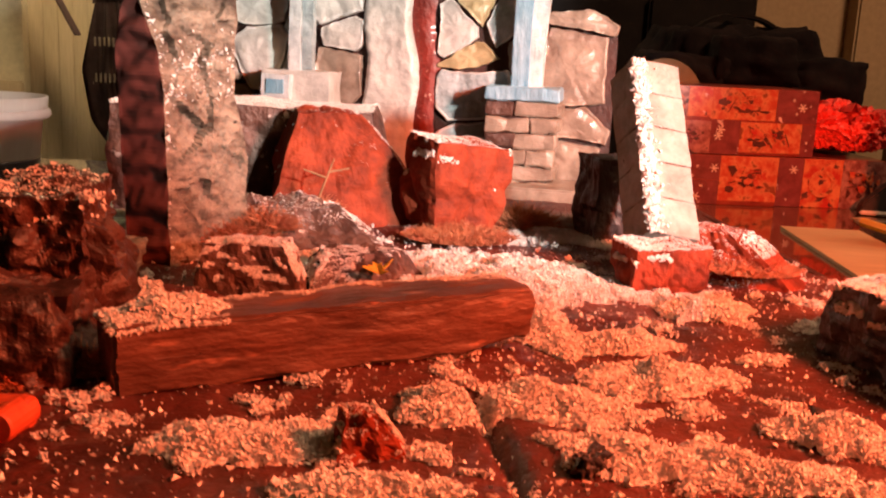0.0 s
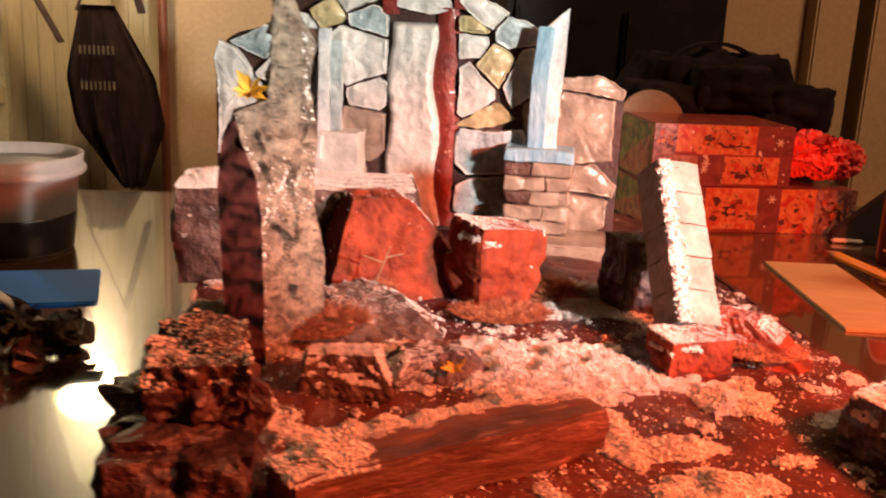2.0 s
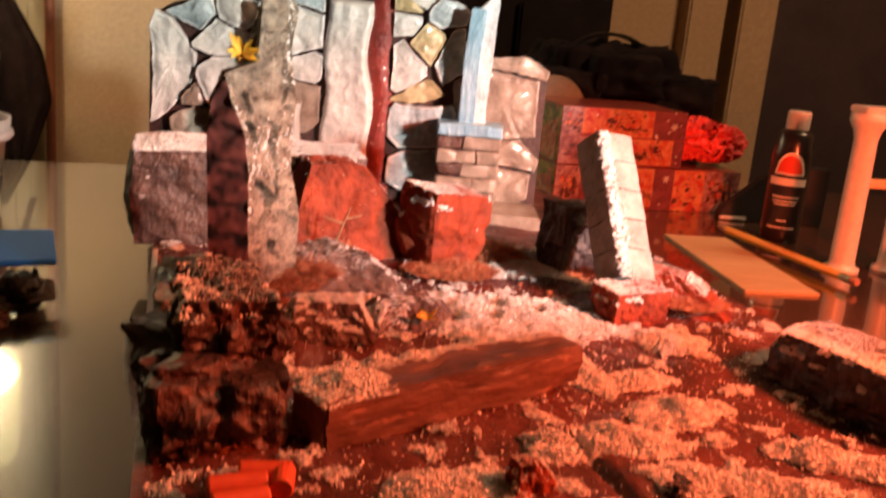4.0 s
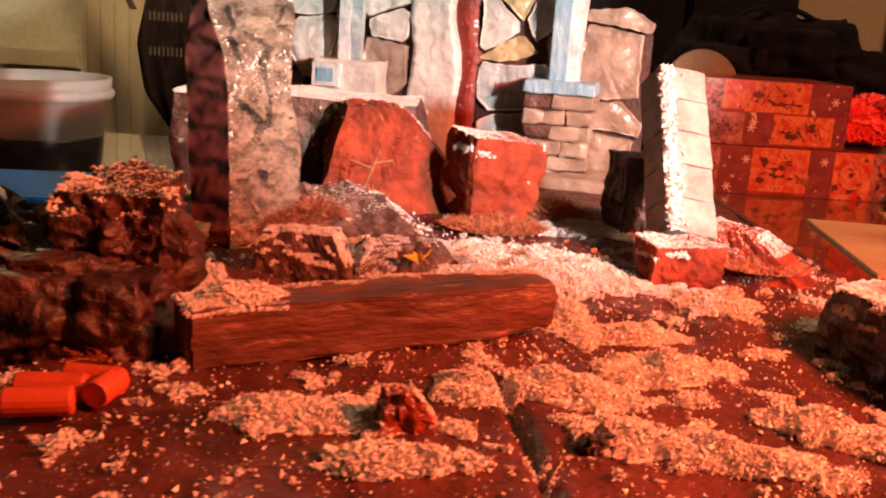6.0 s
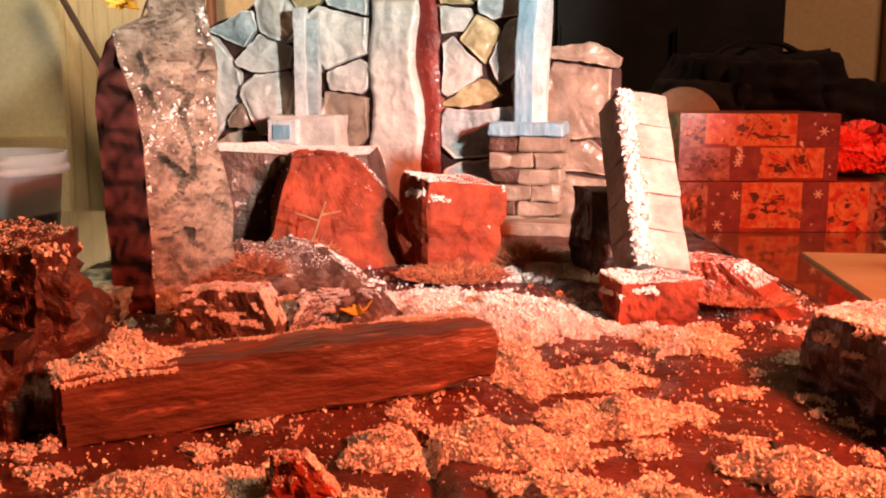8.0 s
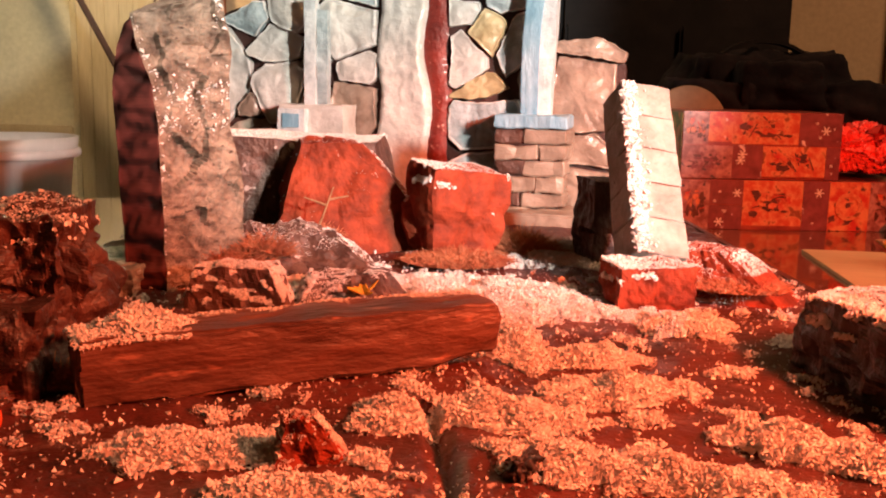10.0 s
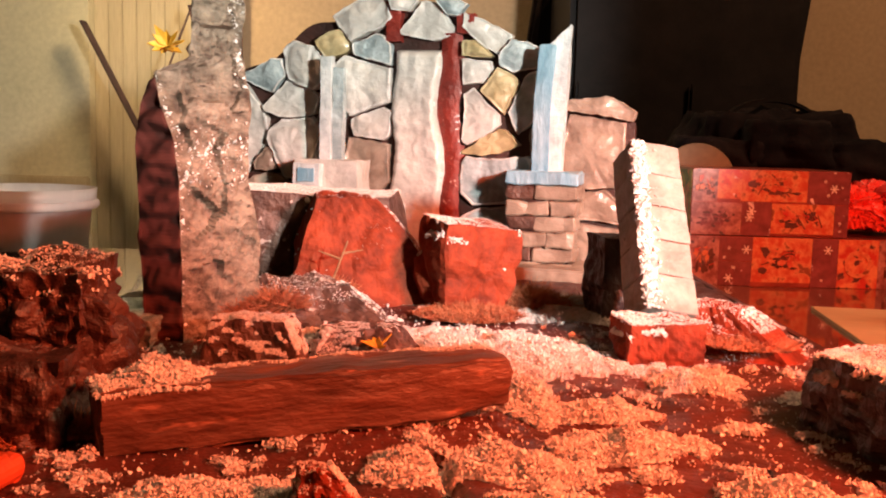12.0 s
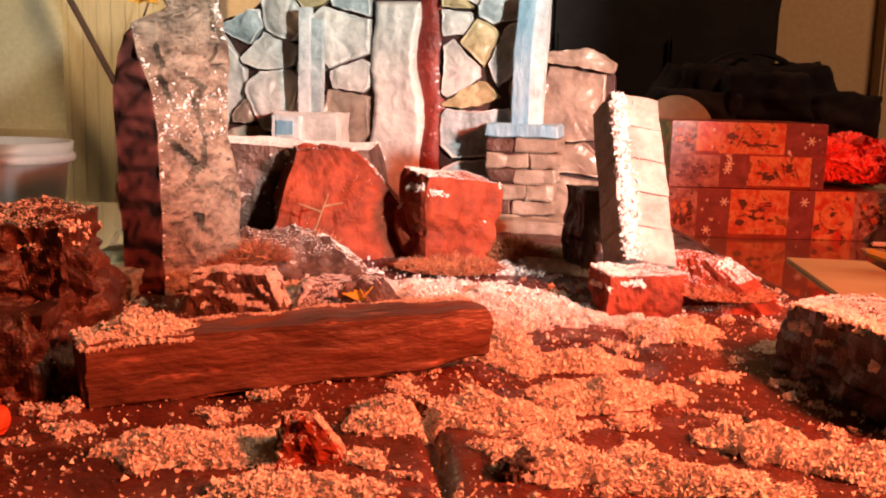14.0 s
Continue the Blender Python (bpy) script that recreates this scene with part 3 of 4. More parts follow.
# ---- brick pillar with a blue-white shard, small column ----
pillar = empty("brick_pillar", WALL_AT @ pose(0.2645, -0.022, 0), "stump of a pillar of worn tan bricks", "model pillar")
part("core", box(0.040, 0.026, 0.066, 0.002, (0, 0, 0)), MORTAR, pillar)
for k in range(6):
    for side in (-1, 1):
        w = (0.030, 0.020)[(k + (side > 0)) % 2]
        x = side * (0.025 - w / 2)
        # every second left brick darker: shade on that side put in the colour
        b = part("brick", rough_box(w, 0.034, 0.0102, (0, 0, 0), k * 3 + side, 0.0022, 95, 3, 0.0012), (ROCK if side < 0 and k % 2 else TAN), pillar)
        b.location = (x + 0.001 * math.sin(k * 5 + side), -0.001 * math.cos(k * 3), 0.011 * k)
        b.rotation_euler = (0, 0, 0.03 * math.sin(k * 7 + side))
part("cap_stone", rough_box(0.052, 0.038, 0.009, (0, 0, 0.066), 4, 0.0014, 100, 4, 0.001), ICEBLUE, pillar, "pale blue cap stone")
shard = part("ice_shard", box(0.022, 0.010, 0.094), ICE)
me = shard.data
for vtx in me.vertices:
    if vtx.co.z > 0.05:
        vtx.co.z += 0.9 * vtx.co.x
        vtx.co.x += 0.003
bm = bmesh.new()
bm.from_mesh(me)
bmesh.ops.subdivide_edges(bm, edges=bm.edges[:], cuts=8, use_grid_fill=True)
bumpy(bm, 9, 0.0011, 90)
bm.to_mesh(me)
bm.free()
shard.matrix_world = WALL_AT @ pose(0.265, -0.020, 0.074)
tagged(shard, "upright shard painted ice blue and white", "painted shard")
st = box(0.0125, 0.002, 0.090, 0.0006, (-0.0042, -0.0062, 0.0))
bmesh.ops.subdivide_edges(st, edges=st.edges[:], cuts=6, use_grid_fill=True)
for vtx in st.verts:
    if vtx.co.z > 0.05:
        vtx.co.x += 0.003 * (vtx.co.z - 0.05) / 0.04
bumpy(st, 4, 0.0006, 110)
part("blue_face", st, ICEBLUE, shard, "ice blue painted face")

column = empty("small_column", WALL_AT @ pose(0.101, -0.024, 0), "small white column on a square base behind the ledge", "model column")
part("base", rough_box(0.050, 0.028, 0.078, (0, 0.002, 0), 2), PALE, column)
part("buckle", rough_box(0.021, 0.008, 0.017, (-0.013, -0.015, 0.058), 4, 0.0008), ICE, column, "bluish white square boss")
part("buckle_face", rough_box(0.013, 0.003, 0.010, (-0.013, -0.0190, 0.0615), 5, 0.0005), ICEBLUE, column, "pale blue inset")
part("shaft", rough_box(0.0088, 0.009, 0.078, (-0.0045, 0.001, 0.077), 6, 0.0009), ICE, column)
part("shaft", rough_box(0.0080, 0.007, 0.070, (0.0042, 0.003, 0.077), 7, 0.0010), SLATE, column, "grey side of the shaft")

# ---- rocks ----
def rock(name, label, dims, at3, turn, mat, seed, snow=0, snow_size=0.0016, keep=lambda p: True, tilt=(0, 0), category="rock", side_paint=None, **more):
    holder = empty(name, pose(*at3, *tilt, turn), label, category, "rocks of the model")
    body = part("body", rock_mesh(*dims, seed, **more), mat, holder)
    if side_paint:
        body.data.materials.append(side_paint)
        for f in body.data.polygons:
            if f.normal.x < min(0.0, f.normal.y) and f.center.x < -0.30 * dims[0]:
                f.material_index = 1
    if snow:
        snow_on(body, int(snow * 6), snow_size * 0.48, seed, keep, parent=holder)
    return holder, body


def fade(z, *knots):
    """Straight lines from knot to knot: height, value, height, value ..."""
    return float(np.interp(z, knots[0::2], knots[1::2]))


def standing_rock():
    """A broken piece of bark on end: rough face to the right, layered maroon side, a spike over a shoulder."""
    top, levels = 0.176, 128
    counts = (22, 40, 14, 14)
    rows, sides = [], []
    for j in range(levels + 1):
        z = top * j / levels
        a = Vector((fade(z, 0, 0.0945, 0.09, 0.0910, 0.108, 0.0925, 0.124, 0.0975, 0.129, 0.1150, top, 0.1190), fade(z, 0.1, 0.604, 0.13, 0.612)))
        b = Vector((fade(z, 0, 0.1135, 0.07, 0.1120, 0.092, 0.1095, 0.112, 0.1020, 0.124, 0.0990, 0.130, 0.1150, top, 0.1170), fade(z, 0.1, 0.600, 0.13, 0.608)))
        c = Vector((fade(z, 0, 0.1420, 0.05, 0.1420, 0.075, 0.1360, 0.11, 0.1370, 0.135, 0.1340, 0.155, 0.1360, top, 0.1260), fade(z, 0, 0.634, 0.13, 0.632, top, 0.622)))
        d = Vector((fade(z, 0, 0.112, 0.12, 0.110, top, 0.122), fade(z, 0, 0.656, 0.12, 0.650, top, 0.634)))
        ring, tags = [], []
        for side, (p, q) in enumerate(((a, b), (b, c), (c, d), (d, a))):
            out = Vector((q.y - p.y, p.x - q.x)).normalized()
            for i in range(counts[side]):
                u = i / counts[side]
                x, y = p.lerp(q, u)
                w = Vector((x, y, z))
                push = 0.0012 * noise.noise(w * 70) + 0.0008 * noise.noise(w * 240)
                bell = math.sin(math.pi * u) ** 0.5
                if side == 0:
                    push += bell * (0.0024 * math.sin(z * 330 + 2.5 * noise.noise(w * 22) - 90 * (x - a.x)) + 0.0007 * math.sin(z * 760 + 3 * noise.noise(w * 30)))
                else:
                    dist, near = noise.voronoi(Vector((x * 62, y * 62, z * 48)) + Vector((3, 1, 7)))
                    tilt = (Vector((x * 62, y * 62, z * 48)) + Vector((3, 1, 7)) - near[0]).dot(noise.noise_vector(near[0] * 5.3))
                    push += bell * (0.0075 * tilt + 0.0045 * noise.noise(near[0] * 3.1) - 0.0022 * abs(noise.noise(w * 130)) + 0.0016 * noise.noise(w * 190) + 0.0013 * noise.noise(w * 380))
                ring.append((x + out.x * push, y + out.y * push, z + 0.0012 * noise.noise(w * 110 + Vector((5, 5, 5)))))
                tags.append(side)
        rows.append(ring)
        sides = tags
    n = len(rows[0])
    verts = [p for r in rows for p in r]
    faces = [(j * n + i, j * n + (i + 1) % n, (j + 1) * n + (i + 1) % n, (j + 1) * n + i) for j in range(levels) for i in range(n)]
    faces.append(tuple(levels * n + i for i in range(n)))
    faces.append(tuple(reversed(range(n))))
    holder = empty("standing_rock", pose(0.115, 0.625, 0), "tall jagged standing piece of beige bark with a maroon side", "rock", "rocks of the model")
    body = mesh_object("body", [(x - 0.115, y - 0.625, z) for x, y, z in verts], faces, PAPER, holder)
    body.data.materials.append(MAROON)
    for f in body.data.polygons:
        if f.index < levels * n and sides[f.index % n] == 0 and f.center.z < 0.123:
            f.material_index = 1
    rg = np.random.default_rng(15)
    pts = []
    front = [f for f in body.data.polygons if f.index < levels * n and sides[f.index % n] == 1]
    while len(pts) < 420:
        f = front[rg.integers(len(front))]
        p = f.center
        band = math.exp(-((p.z - 0.080 - 0.35 * (p.x + 0.002)) / 0.011) ** 2) * (0.5 + noise.noise(p * 150))
        rim = 1.0 if abs(p.x - (fade(p.z, 0, -0.0015, 0.09, -0.0045, 0.112, -0.012, 0.124, -0.016))) < 0.0013 and p.z < 0.124 else 0.0
        spike = 0.9 if p.z > 0.118 and p.x > 0.0145 else 0.0
        if rg.random() < max(band, 0.30 * rim, spike * 0.5):
            q = p + f.normal * 0.0004
            pts.append((q.x, q.y, q.z))
    v, f = flakes(np.array(pts), 0.0008, 16)
    sn = mesh_object("snow", v.tolist(), f.tolist(), SNOW, holder)
    sn["label"], sn["kind"] = "loose white salt snow", "stuff"


standing_rock()
rock("rock_ledge", "long low brown rock ledge topped with white salt snow", (0.156, 0.075, 0.062), (0.125, 0.775, 0), 0, ROCK, 11, 7000, 0.0016, lambda p: p.z > 0.05, cuts=24, rough=0.10, facet=0.2, side_paint=GREENGREY)
# ledge's sloping end as its own rock, red lamp light in its colour
rock("red_lit_ledge_end", "sloping end of the ledge, red lamp light in its colour", (0.080, 0.046, 0.066), (0.186, 0.727, -0.003), 8, REDLITROCK, 14, 90, 0.0013, cuts=30, rough=0.13, facet=0.55, crease=0.3, shape=lambda h: (1.05 - 0.62 * h * h, 1 - 0.35 * h, -0.15 * h * h, 0.12 * h))
rock("cube_rock", "squarish rock with a snowy top, red lamp light in its colour", (0.040, 0.036, 0.053), (0.2425, 0.707, -0.003), 24, REDLITROCK, 23, 420, 0.0012, lambda p: p.z > 0.030, cuts=28, rough=0.14, tilt=(4, 5), facet=0.5, crease=0.1, shape=lambda h: (0.90 + 0.20 * h, 1.0 - 0.15 * h, 0.03 * h, 0.05 * h))
rock("flat_rock", "flat brown rock slab near the standing rock", (0.090, 0.062, 0.024), (0.158, 0.650, -0.002), 12, ROCK, 31, 900, 0.0013, lambda p: p.y > -0.016, cuts=20, rough=0.45, facet=0.3, shape=lambda h: (1 - 0.35 * h, 1 - 0.45 * h, -0.05 * h, 0.1 * h))
rock("small_rock", "small brown rock capped with salt snow", (0.046, 0.028, 0.021), (0.153, 0.572, -0.002), -4, ROCK, 33, 1700, 0.0015, lambda p: p.z > 0.005, cuts=20, rough=0.2, facet=0.2, shape=lambda h: (1 - 0.3 * h, 1 - 0.4 * h, -0.06 * h, 0.05))
rock("mound_rock", "low brown rock half buried in salt snow", (0.056, 0.034, 0.016), (0.197, 0.590, -0.003), 14, ROCK, 35, 1100, 0.0013, lambda p: noise.noise(p * 70) > -0.12, cuts=20, rough=0.35, facet=0.2, shape=lambda h: (1 - 0.4 * h, 1 - 0.5 * h, 0, 0.05))
stack, lower = rock("corner_rock", "layered dark brown rock stack at the corner of the base", (0.050, 0.092, 0.032), (0.090, 0.488, -0.003), 6, DARKROCK, 41, 0, cuts=40, rough=0.24, facet=0.8, crease=0.6)
upper = part("upper_block", rock_mesh(0.036, 0.052, 0.030, 43, rough=0.26, cuts=32, facet=0.7, crease=0.9), DARKROCK, stack)
upper.location = (0.007, 0.004, 0.0255)
snow_on(upper, 1500, 0.0009, 43, lambda p: p.z > 0.020, 0.4)
rock("foot_rock", "rock at the foot of the leaning block pillar, lamp red in its colour", (0.036, 0.025, 0.020), (0.3305, 0.597, -0.002), 8, REDLITROCK, 44, 420, 0.0015, lambda p: p.z > 0.012, cuts=20, rough=0.2, facet=0.45, crease=0.4)
rock("rubble_rock", "mossy rubble rock beside the leaning pillar", (0.064, 0.036, 0.024), (0.373, 0.610, -0.002), -36, REDLITROCK, 47, 420, 0.0010, lambda p: p.x < 0.012, cuts=14, rough=0.25, shape=lambda h: (1 - 0.6 * h, 1 - 0.5 * h, -0.20 * h, 0.1 * h))
rock("edge_rock", "dark rock on the edge of the base with snow on top", (0.044, 0.12, 0.029), (0.394, 0.457, -0.002), 12, NEARBLACK, 52, 3000, 0.0013, lambda p: p.z > 0.017, cuts=22, rough=0.25)
rock("prop_rock", "dark rock that props up the leaning pillar", (0.032, 0.030, 0.050), (0.330, 0.692, -0.002), 12, NEARBLACK, 55, 0, cuts=14, rough=0.2, facet=0.3)
rock("front_rock", "small pointed rock with a snowy tip", (0.021, 0.015, 0.0135), (0.202, 0.411, -0.002), 10, REDLITROCK, 58, 260, 0.0013, cuts=14, rough=0.25, shape=lambda h: (1 - 0.6 * h, 1 - 0.5 * h, -0.16 * h, 0))
# near-black lump stands in for a dark, shaded hollow
rock("front_rock", "small near-black lump in the snow", (0.010, 0.008, 0.006), (0.256, 0.402, -0.001), 30, NEARBLACK, 60, 0, cuts=6, rough=0.7)
rock("front_rock", "small near-black lump in the snow", (0.016, 0.010, 0.006), (0.334, 0.428, -0.001), -10, NEARBLACK, 61, 0, cuts=6, rough=0.6)
step = part("step_slab", bumpy(box(0.100, 0.060, 0.014, 0.002), 3, 0.0012, 70), TAN)
step.matrix_world = WALL_AT @ pose(0.275, -0.035, -0.004)
tagged(step, "flat grey-brown slab below the brick pillar", "model slab")
rock("low_rock", "low grey-green painted rock at the side of the base", (0.036, 0.085, 0.016), (0.0855, 0.628, -0.003), 0, GREENGREY, 64, 420, 0.0013, lambda p: p.y > 0.015, cuts=16, rough=0.3, facet=0.3)

# ---- fallen beam ----
beam = empty("fallen_beam", pose(0.1898, 0.4790, 0.001, 0, -1.0, 22.9), "fallen square wooden beam with worn ends", "model beam")
bm = box(0.138, 0.024, 0.0205, 0.0012)
bmesh.ops.subdivide_edges(bm, edges=bm.edges[:], cuts=24, use_grid_fill=True)
for vtx in bm.verts:
    p = vtx.co.copy()
    # hewn flats, a rounded broken end, the underside worn away towards that end
    dist, near = noise.voronoi(Vector((p.x * 45, p.y * 90, p.z * 90)))
    vtx.co += noise.noise_vector(near[0] * 2.3) * 0.0011 + noise.noise_vector(p * 60) * 0.0012 + noise.noise_vector(p * 260) * 0.0004
    k = max(0.0, (p.x - 0.040) / 0.029)
    vtx.co.x -= 0.0014 * k * k * (abs(p.z - 0.011) / 0.010) ** 2 + 0.0016 * k * k * noise.noise(Vector((3, p.y * 150, p.z * 150)))
    vtx.co.z += 0.0028 * k * (1 - p.z / 0.0205) - 0.0008 * k * (p.z / 0.0205)
    vtx.co.y *= 1 - 0.10 * k
bb = part("body", bm, WOOD, beam, smooth=True)
bb.data.set_sharp_from_angle(angle=0.6)
snow_on(bb, 6500, 0.0007, 8, lambda p: p.z > 0.016 and (p.x < -0.046 + 0.012 * math.sin(p.y * 400) or p.y > 0.0085 + 0.002 * math.sin(p.x * 300) or (p.x > 0.040 and p.y > 0.003)), 0.8, parent=beam)
# heap of salt on the near end
pts = []
for k in range(9000):
    x, y = rng.normal(-0.050, 0.0075), rng.normal(0.001, 0.0062)
    r = ((x + 0.050) / 0.019) ** 2 + ((y - 0.001) / 0.015) ** 2
    if x > -0.069 and y > -0.0112 and r < 1.0:
        pts.append((x, y, 0.0195 + 0.0060 * (1 - r) * (0.75 + 0.5 * noise.noise(Vector((x * 160, y * 160, 1)))) * rng.uniform(0.5, 1.1)))
v, f = flakes(np.array(pts), 0.0007, 18)
sn = mesh_object("snow", v.tolist(), f.tolist(), SNOW, beam)
sn["label"], sn["kind"] = "small heap of white salt snow", "stuff"

# ---- leaning block pillar ----
lean = empty("leaning_pillar", Matrix.Translation((0.3365, 0.6165, 0.0135)) @ pose(0, 0, 0, -36.5, 0, 0) @ pose(0, 0, 0, 0, 0, 16), "leaning square pillar scored into grey blocks", "model pillar")
part("core", box(0.0254, 0.0214, 0.094, 0.0, (0, 0, 0.001)), MORTAR, lean)
for k in range(5):
    part("block", rough_box(0.0266, 0.0228, 0.0188, (0.0003 * math.sin(k * 4), 0, 0.0193 * k), k, 0.0007, 130, 4, 0.0005), BRICKM, lean)
pts = [(-0.0132 + abs(rng.normal(0, 0.0034)) - 0.0016 * (rng.random() < 0.3), -0.0116 + rng.normal(0, 0.0009), 0.095 * rng.random() ** 1.15) for k in range(2600)]
v, f = flakes(np.array(pts), 0.0010, 12)
sn = mesh_object("snow", v.tolist(), f.tolist(), SNOW, lean)
sn["kind"] = "stuff"

# ---- moss, twigs, flowers ----
def tuft(name, label, x, y, z, r, count, length, mat, seed, category="moss"):
    rg = random.Random(seed)
    verts, faces = [], []
    for k in range(int(count * 2.6)):
        a, d = rg.uniform(0, 6.283), r * math.sqrt(rg.random())
        p = Vector((d * math.cos(a), d * math.sin(a) * 0.7, 0))
        up = Vector((rg.gauss(0, 0.6), rg.gauss(0, 0.6), 1)).normalized()
        side = up.cross(Vector((rg.gauss(0, 1), rg.gauss(0, 1), 0.2))).normalized() * 0.00034
        bend = Vector((rg.gauss(0, 1), rg.gauss(0, 1), -0.3)) * length * 0.3
        ln = length * rg.uniform(0.4, 1.2) * (1.15 - 0.7 * d / r)
        i = len(verts)
        for h, w in ((0, 1), (0.5, 0.8), (1, 0.2)):
            c = p + up * ln * h + bend * h * h
            verts += [tuple(c - side * w), tuple(c + side * w)]
        faces += [(i, i + 1, i + 3, i + 2), (i + 2, i + 3, i + 5, i + 4)]
    ob = mesh_object(name, verts, faces, mat)
    ob.location = (x, y, z)
    return tagged(ob, label, category, kind="stuff")


tuft("moss_clump", "fuzzy clump of reddish moss before the brick pillar", 0.284, 0.712, 0.001, 0.020, 2600, 0.016, MOSS, 1)
tuft("moss_clump", "fuzzy mat of reddish moss before the square rock", 0.247, 0.680, 0.001, 0.028, 3000, 0.009, MOSS, 2)
tuft("moss_clump", "tangle of dry moss on the flat rock", 0.134, 0.630, 0.008, 0.022, 2600, 0.011, MOSS, 3)
tuft("moss_clump", "orange moss on the shoulder of the flat rock", 0.150, 0.634, 0.012, 0.014, 1500, 0.012, MOSS, 9)
# moss in the snow colour: stands in for white torch light here
tuft("moss_clump", "pale moss beside the leaning pillar, torch white in its colour", 0.313, 0.715, 0.0, 0.014, 1100, 0.012, SNOW, 4)
tuft("moss_clump", "orange moss at the foot of the corner rock", 0.100, 0.448, 0.001, 0.009, 700, 0.008, MOSS, 7)
tuft("moss_clump", "orange moss between the beam and the corner rock", 0.116, 0.462, 0.001, 0.009, 700, 0.009, MOSS, 8)
tuft("dry_grass", "thin dry grass against the ledge", 0.172, 0.690, 0.012, 0.012, 260, 0.009, MOSS, 5, "grass")
tuft("dry_grass", "dry grass at the foot of the mossy rubble", 0.374, 0.602, 0.006, 0.022, 1600, 0.007, MOSS, 6, "grass")


def flower(name, label, x, y, z, size, seed, petals):
    rg = random.Random(seed)
    bm = bmesh.new()
    for k in range(petals):
        a = 6.283 * k / petals + rg.uniform(-0.3, 0.3)
        d = Vector((math.cos(a), math.sin(a) * 0.8, rg.uniform(0.1, 1.0))).normalized()
        s = d.cross(Vector((0, 0, 1))).normalized()
        ln = size * rg.uniform(0.6, 1.1)
        p = [Vector((0, 0, 0)), d * ln * 0.5 + s * ln * 0.18 + Vector((0, 0, 0.001)), d * ln, d * ln * 0.5 - s * ln * 0.18]
        top = [bm.verts.new(q) for q in p]
        low = [bm.verts.new(q - Vector((0, 0, 0.0006))) for q in p]
        bm.faces.new(top)
        bm.faces.new(low[::-1])
        for i in range(4):
            bm.faces.new((top[i], low[i], low[(i + 1) % 4], top[(i + 1) % 4]))
    ob = part(name, bm, PETAL)
    ob.location = (x, y, z)
    return tagged(ob, label, "dried flower")


flower("yellow_flower", "small dried yellow flower on the rock shoulder", 0.1065, 0.602, 0.134, 0.011, 1, 15).rotation_euler = (radians(55), radians(8), 0)
flower("yellow_flower", "small yellow sprig in the snow", 0.2045, 0.5757, 0.006, 0.009, 2, 7)
bm = bmesh.new()
for a, b in (((0, 0, 0), (0.008, 0, 0.022)), ((0.004, 0, 0.012), (-0.008, 0.001, 0.016)), ((0.005, 0, 0.015), (0.016, 0.002, 0.017))):
    a, b = Vector(a), Vector(b)
    m = Matrix.Translation((a + b) / 2) @ (b - a).to_track_quat("Z", "Y").to_matrix().to_4x4()
    bmesh.ops.create_cone(bm, cap_ends=True, segments=6, radius1=0.0007, radius2=0.0004, depth=(b - a).length, matrix=m)
tw = part("twig", bm, TWIG)
tw.location = (0.172, 0.685, 0.018)
tagged(tw, "thin forked dry twig against the ledge", "twig")


def plug(x, y, z, turn, length):
    ob = part("foam_plug", lathe([(0.0038, 0), (0.0042, 0.0008), (0.0042, length - 0.0008), (0.0038, length)], 16), ORANGE, smooth=False)
    ob.matrix_world = pose(x, y, z, 0, 90, turn)
    tagged(ob, "short orange foam plug lying on the ground", "foam plug", "orange foam plugs")


plug(0.088, 0.413, 0.005, 5, 0.020)
plug(0.089, 0.401, 0.005, 12, 0.019)
plug(0.099, 0.4225, 0.005, -8, 0.018)
plug(0.112, 0.409, 0.005, 80, 0.014)

# ---- things on the table, right ----
def snowflake(x, y, z, size):
    bm = bmesh.new()
    for a in (0, 60, 120):
        bmesh.ops.create_cube(bm, size=1, matrix=Matrix.Translation((x, y, z)) @ pose(0, 0, 0, 0, a, 0) @ Matrix.Diagonal((size * 2, 0.0004, size * 0.22, 1)))
    return bm


def sketch_print(x, y, z, w, h, seed):
    """A loose printed drawing: ragged dark shapes and strokes."""
    rg = random.Random(seed)
    bm = bmesh.new()
    for k in range(9):
        cx, cz = x + w * rg.uniform(-0.34, 0.34), z + h * rg.uniform(-0.28, 0.22)
        n = rg.randint(5, 9)
        rx, rz = w * rg.uniform(0.03, 0.13), h * rg.uniform(0.04, 0.14)
        vs = [bm.verts.new((cx + rx * math.cos(6.283 * i / n) * rg.uniform(0.4, 1.3), y, cz + rz * math.sin(6.283 * i / n) * rg.uniform(0.4, 1.3))) for i in range(n)]
        bm.faces.new(vs)
        y -= 0.00005
    for k in range(4):
        bmesh.ops.create_cube(bm, size=1, matrix=Matrix.Translation((x + w * rg.uniform(-0.3, 0.3), y, z + h * rg.uniform(-0.2, 0.2))) @ pose(0, 0, 0, 0, rg.uniform(-70, 70), 0) @ Matrix.Diagonal((w * rg.uniform(0.15, 0.3), 0.0002, 0.0009, 1)))
    return bm


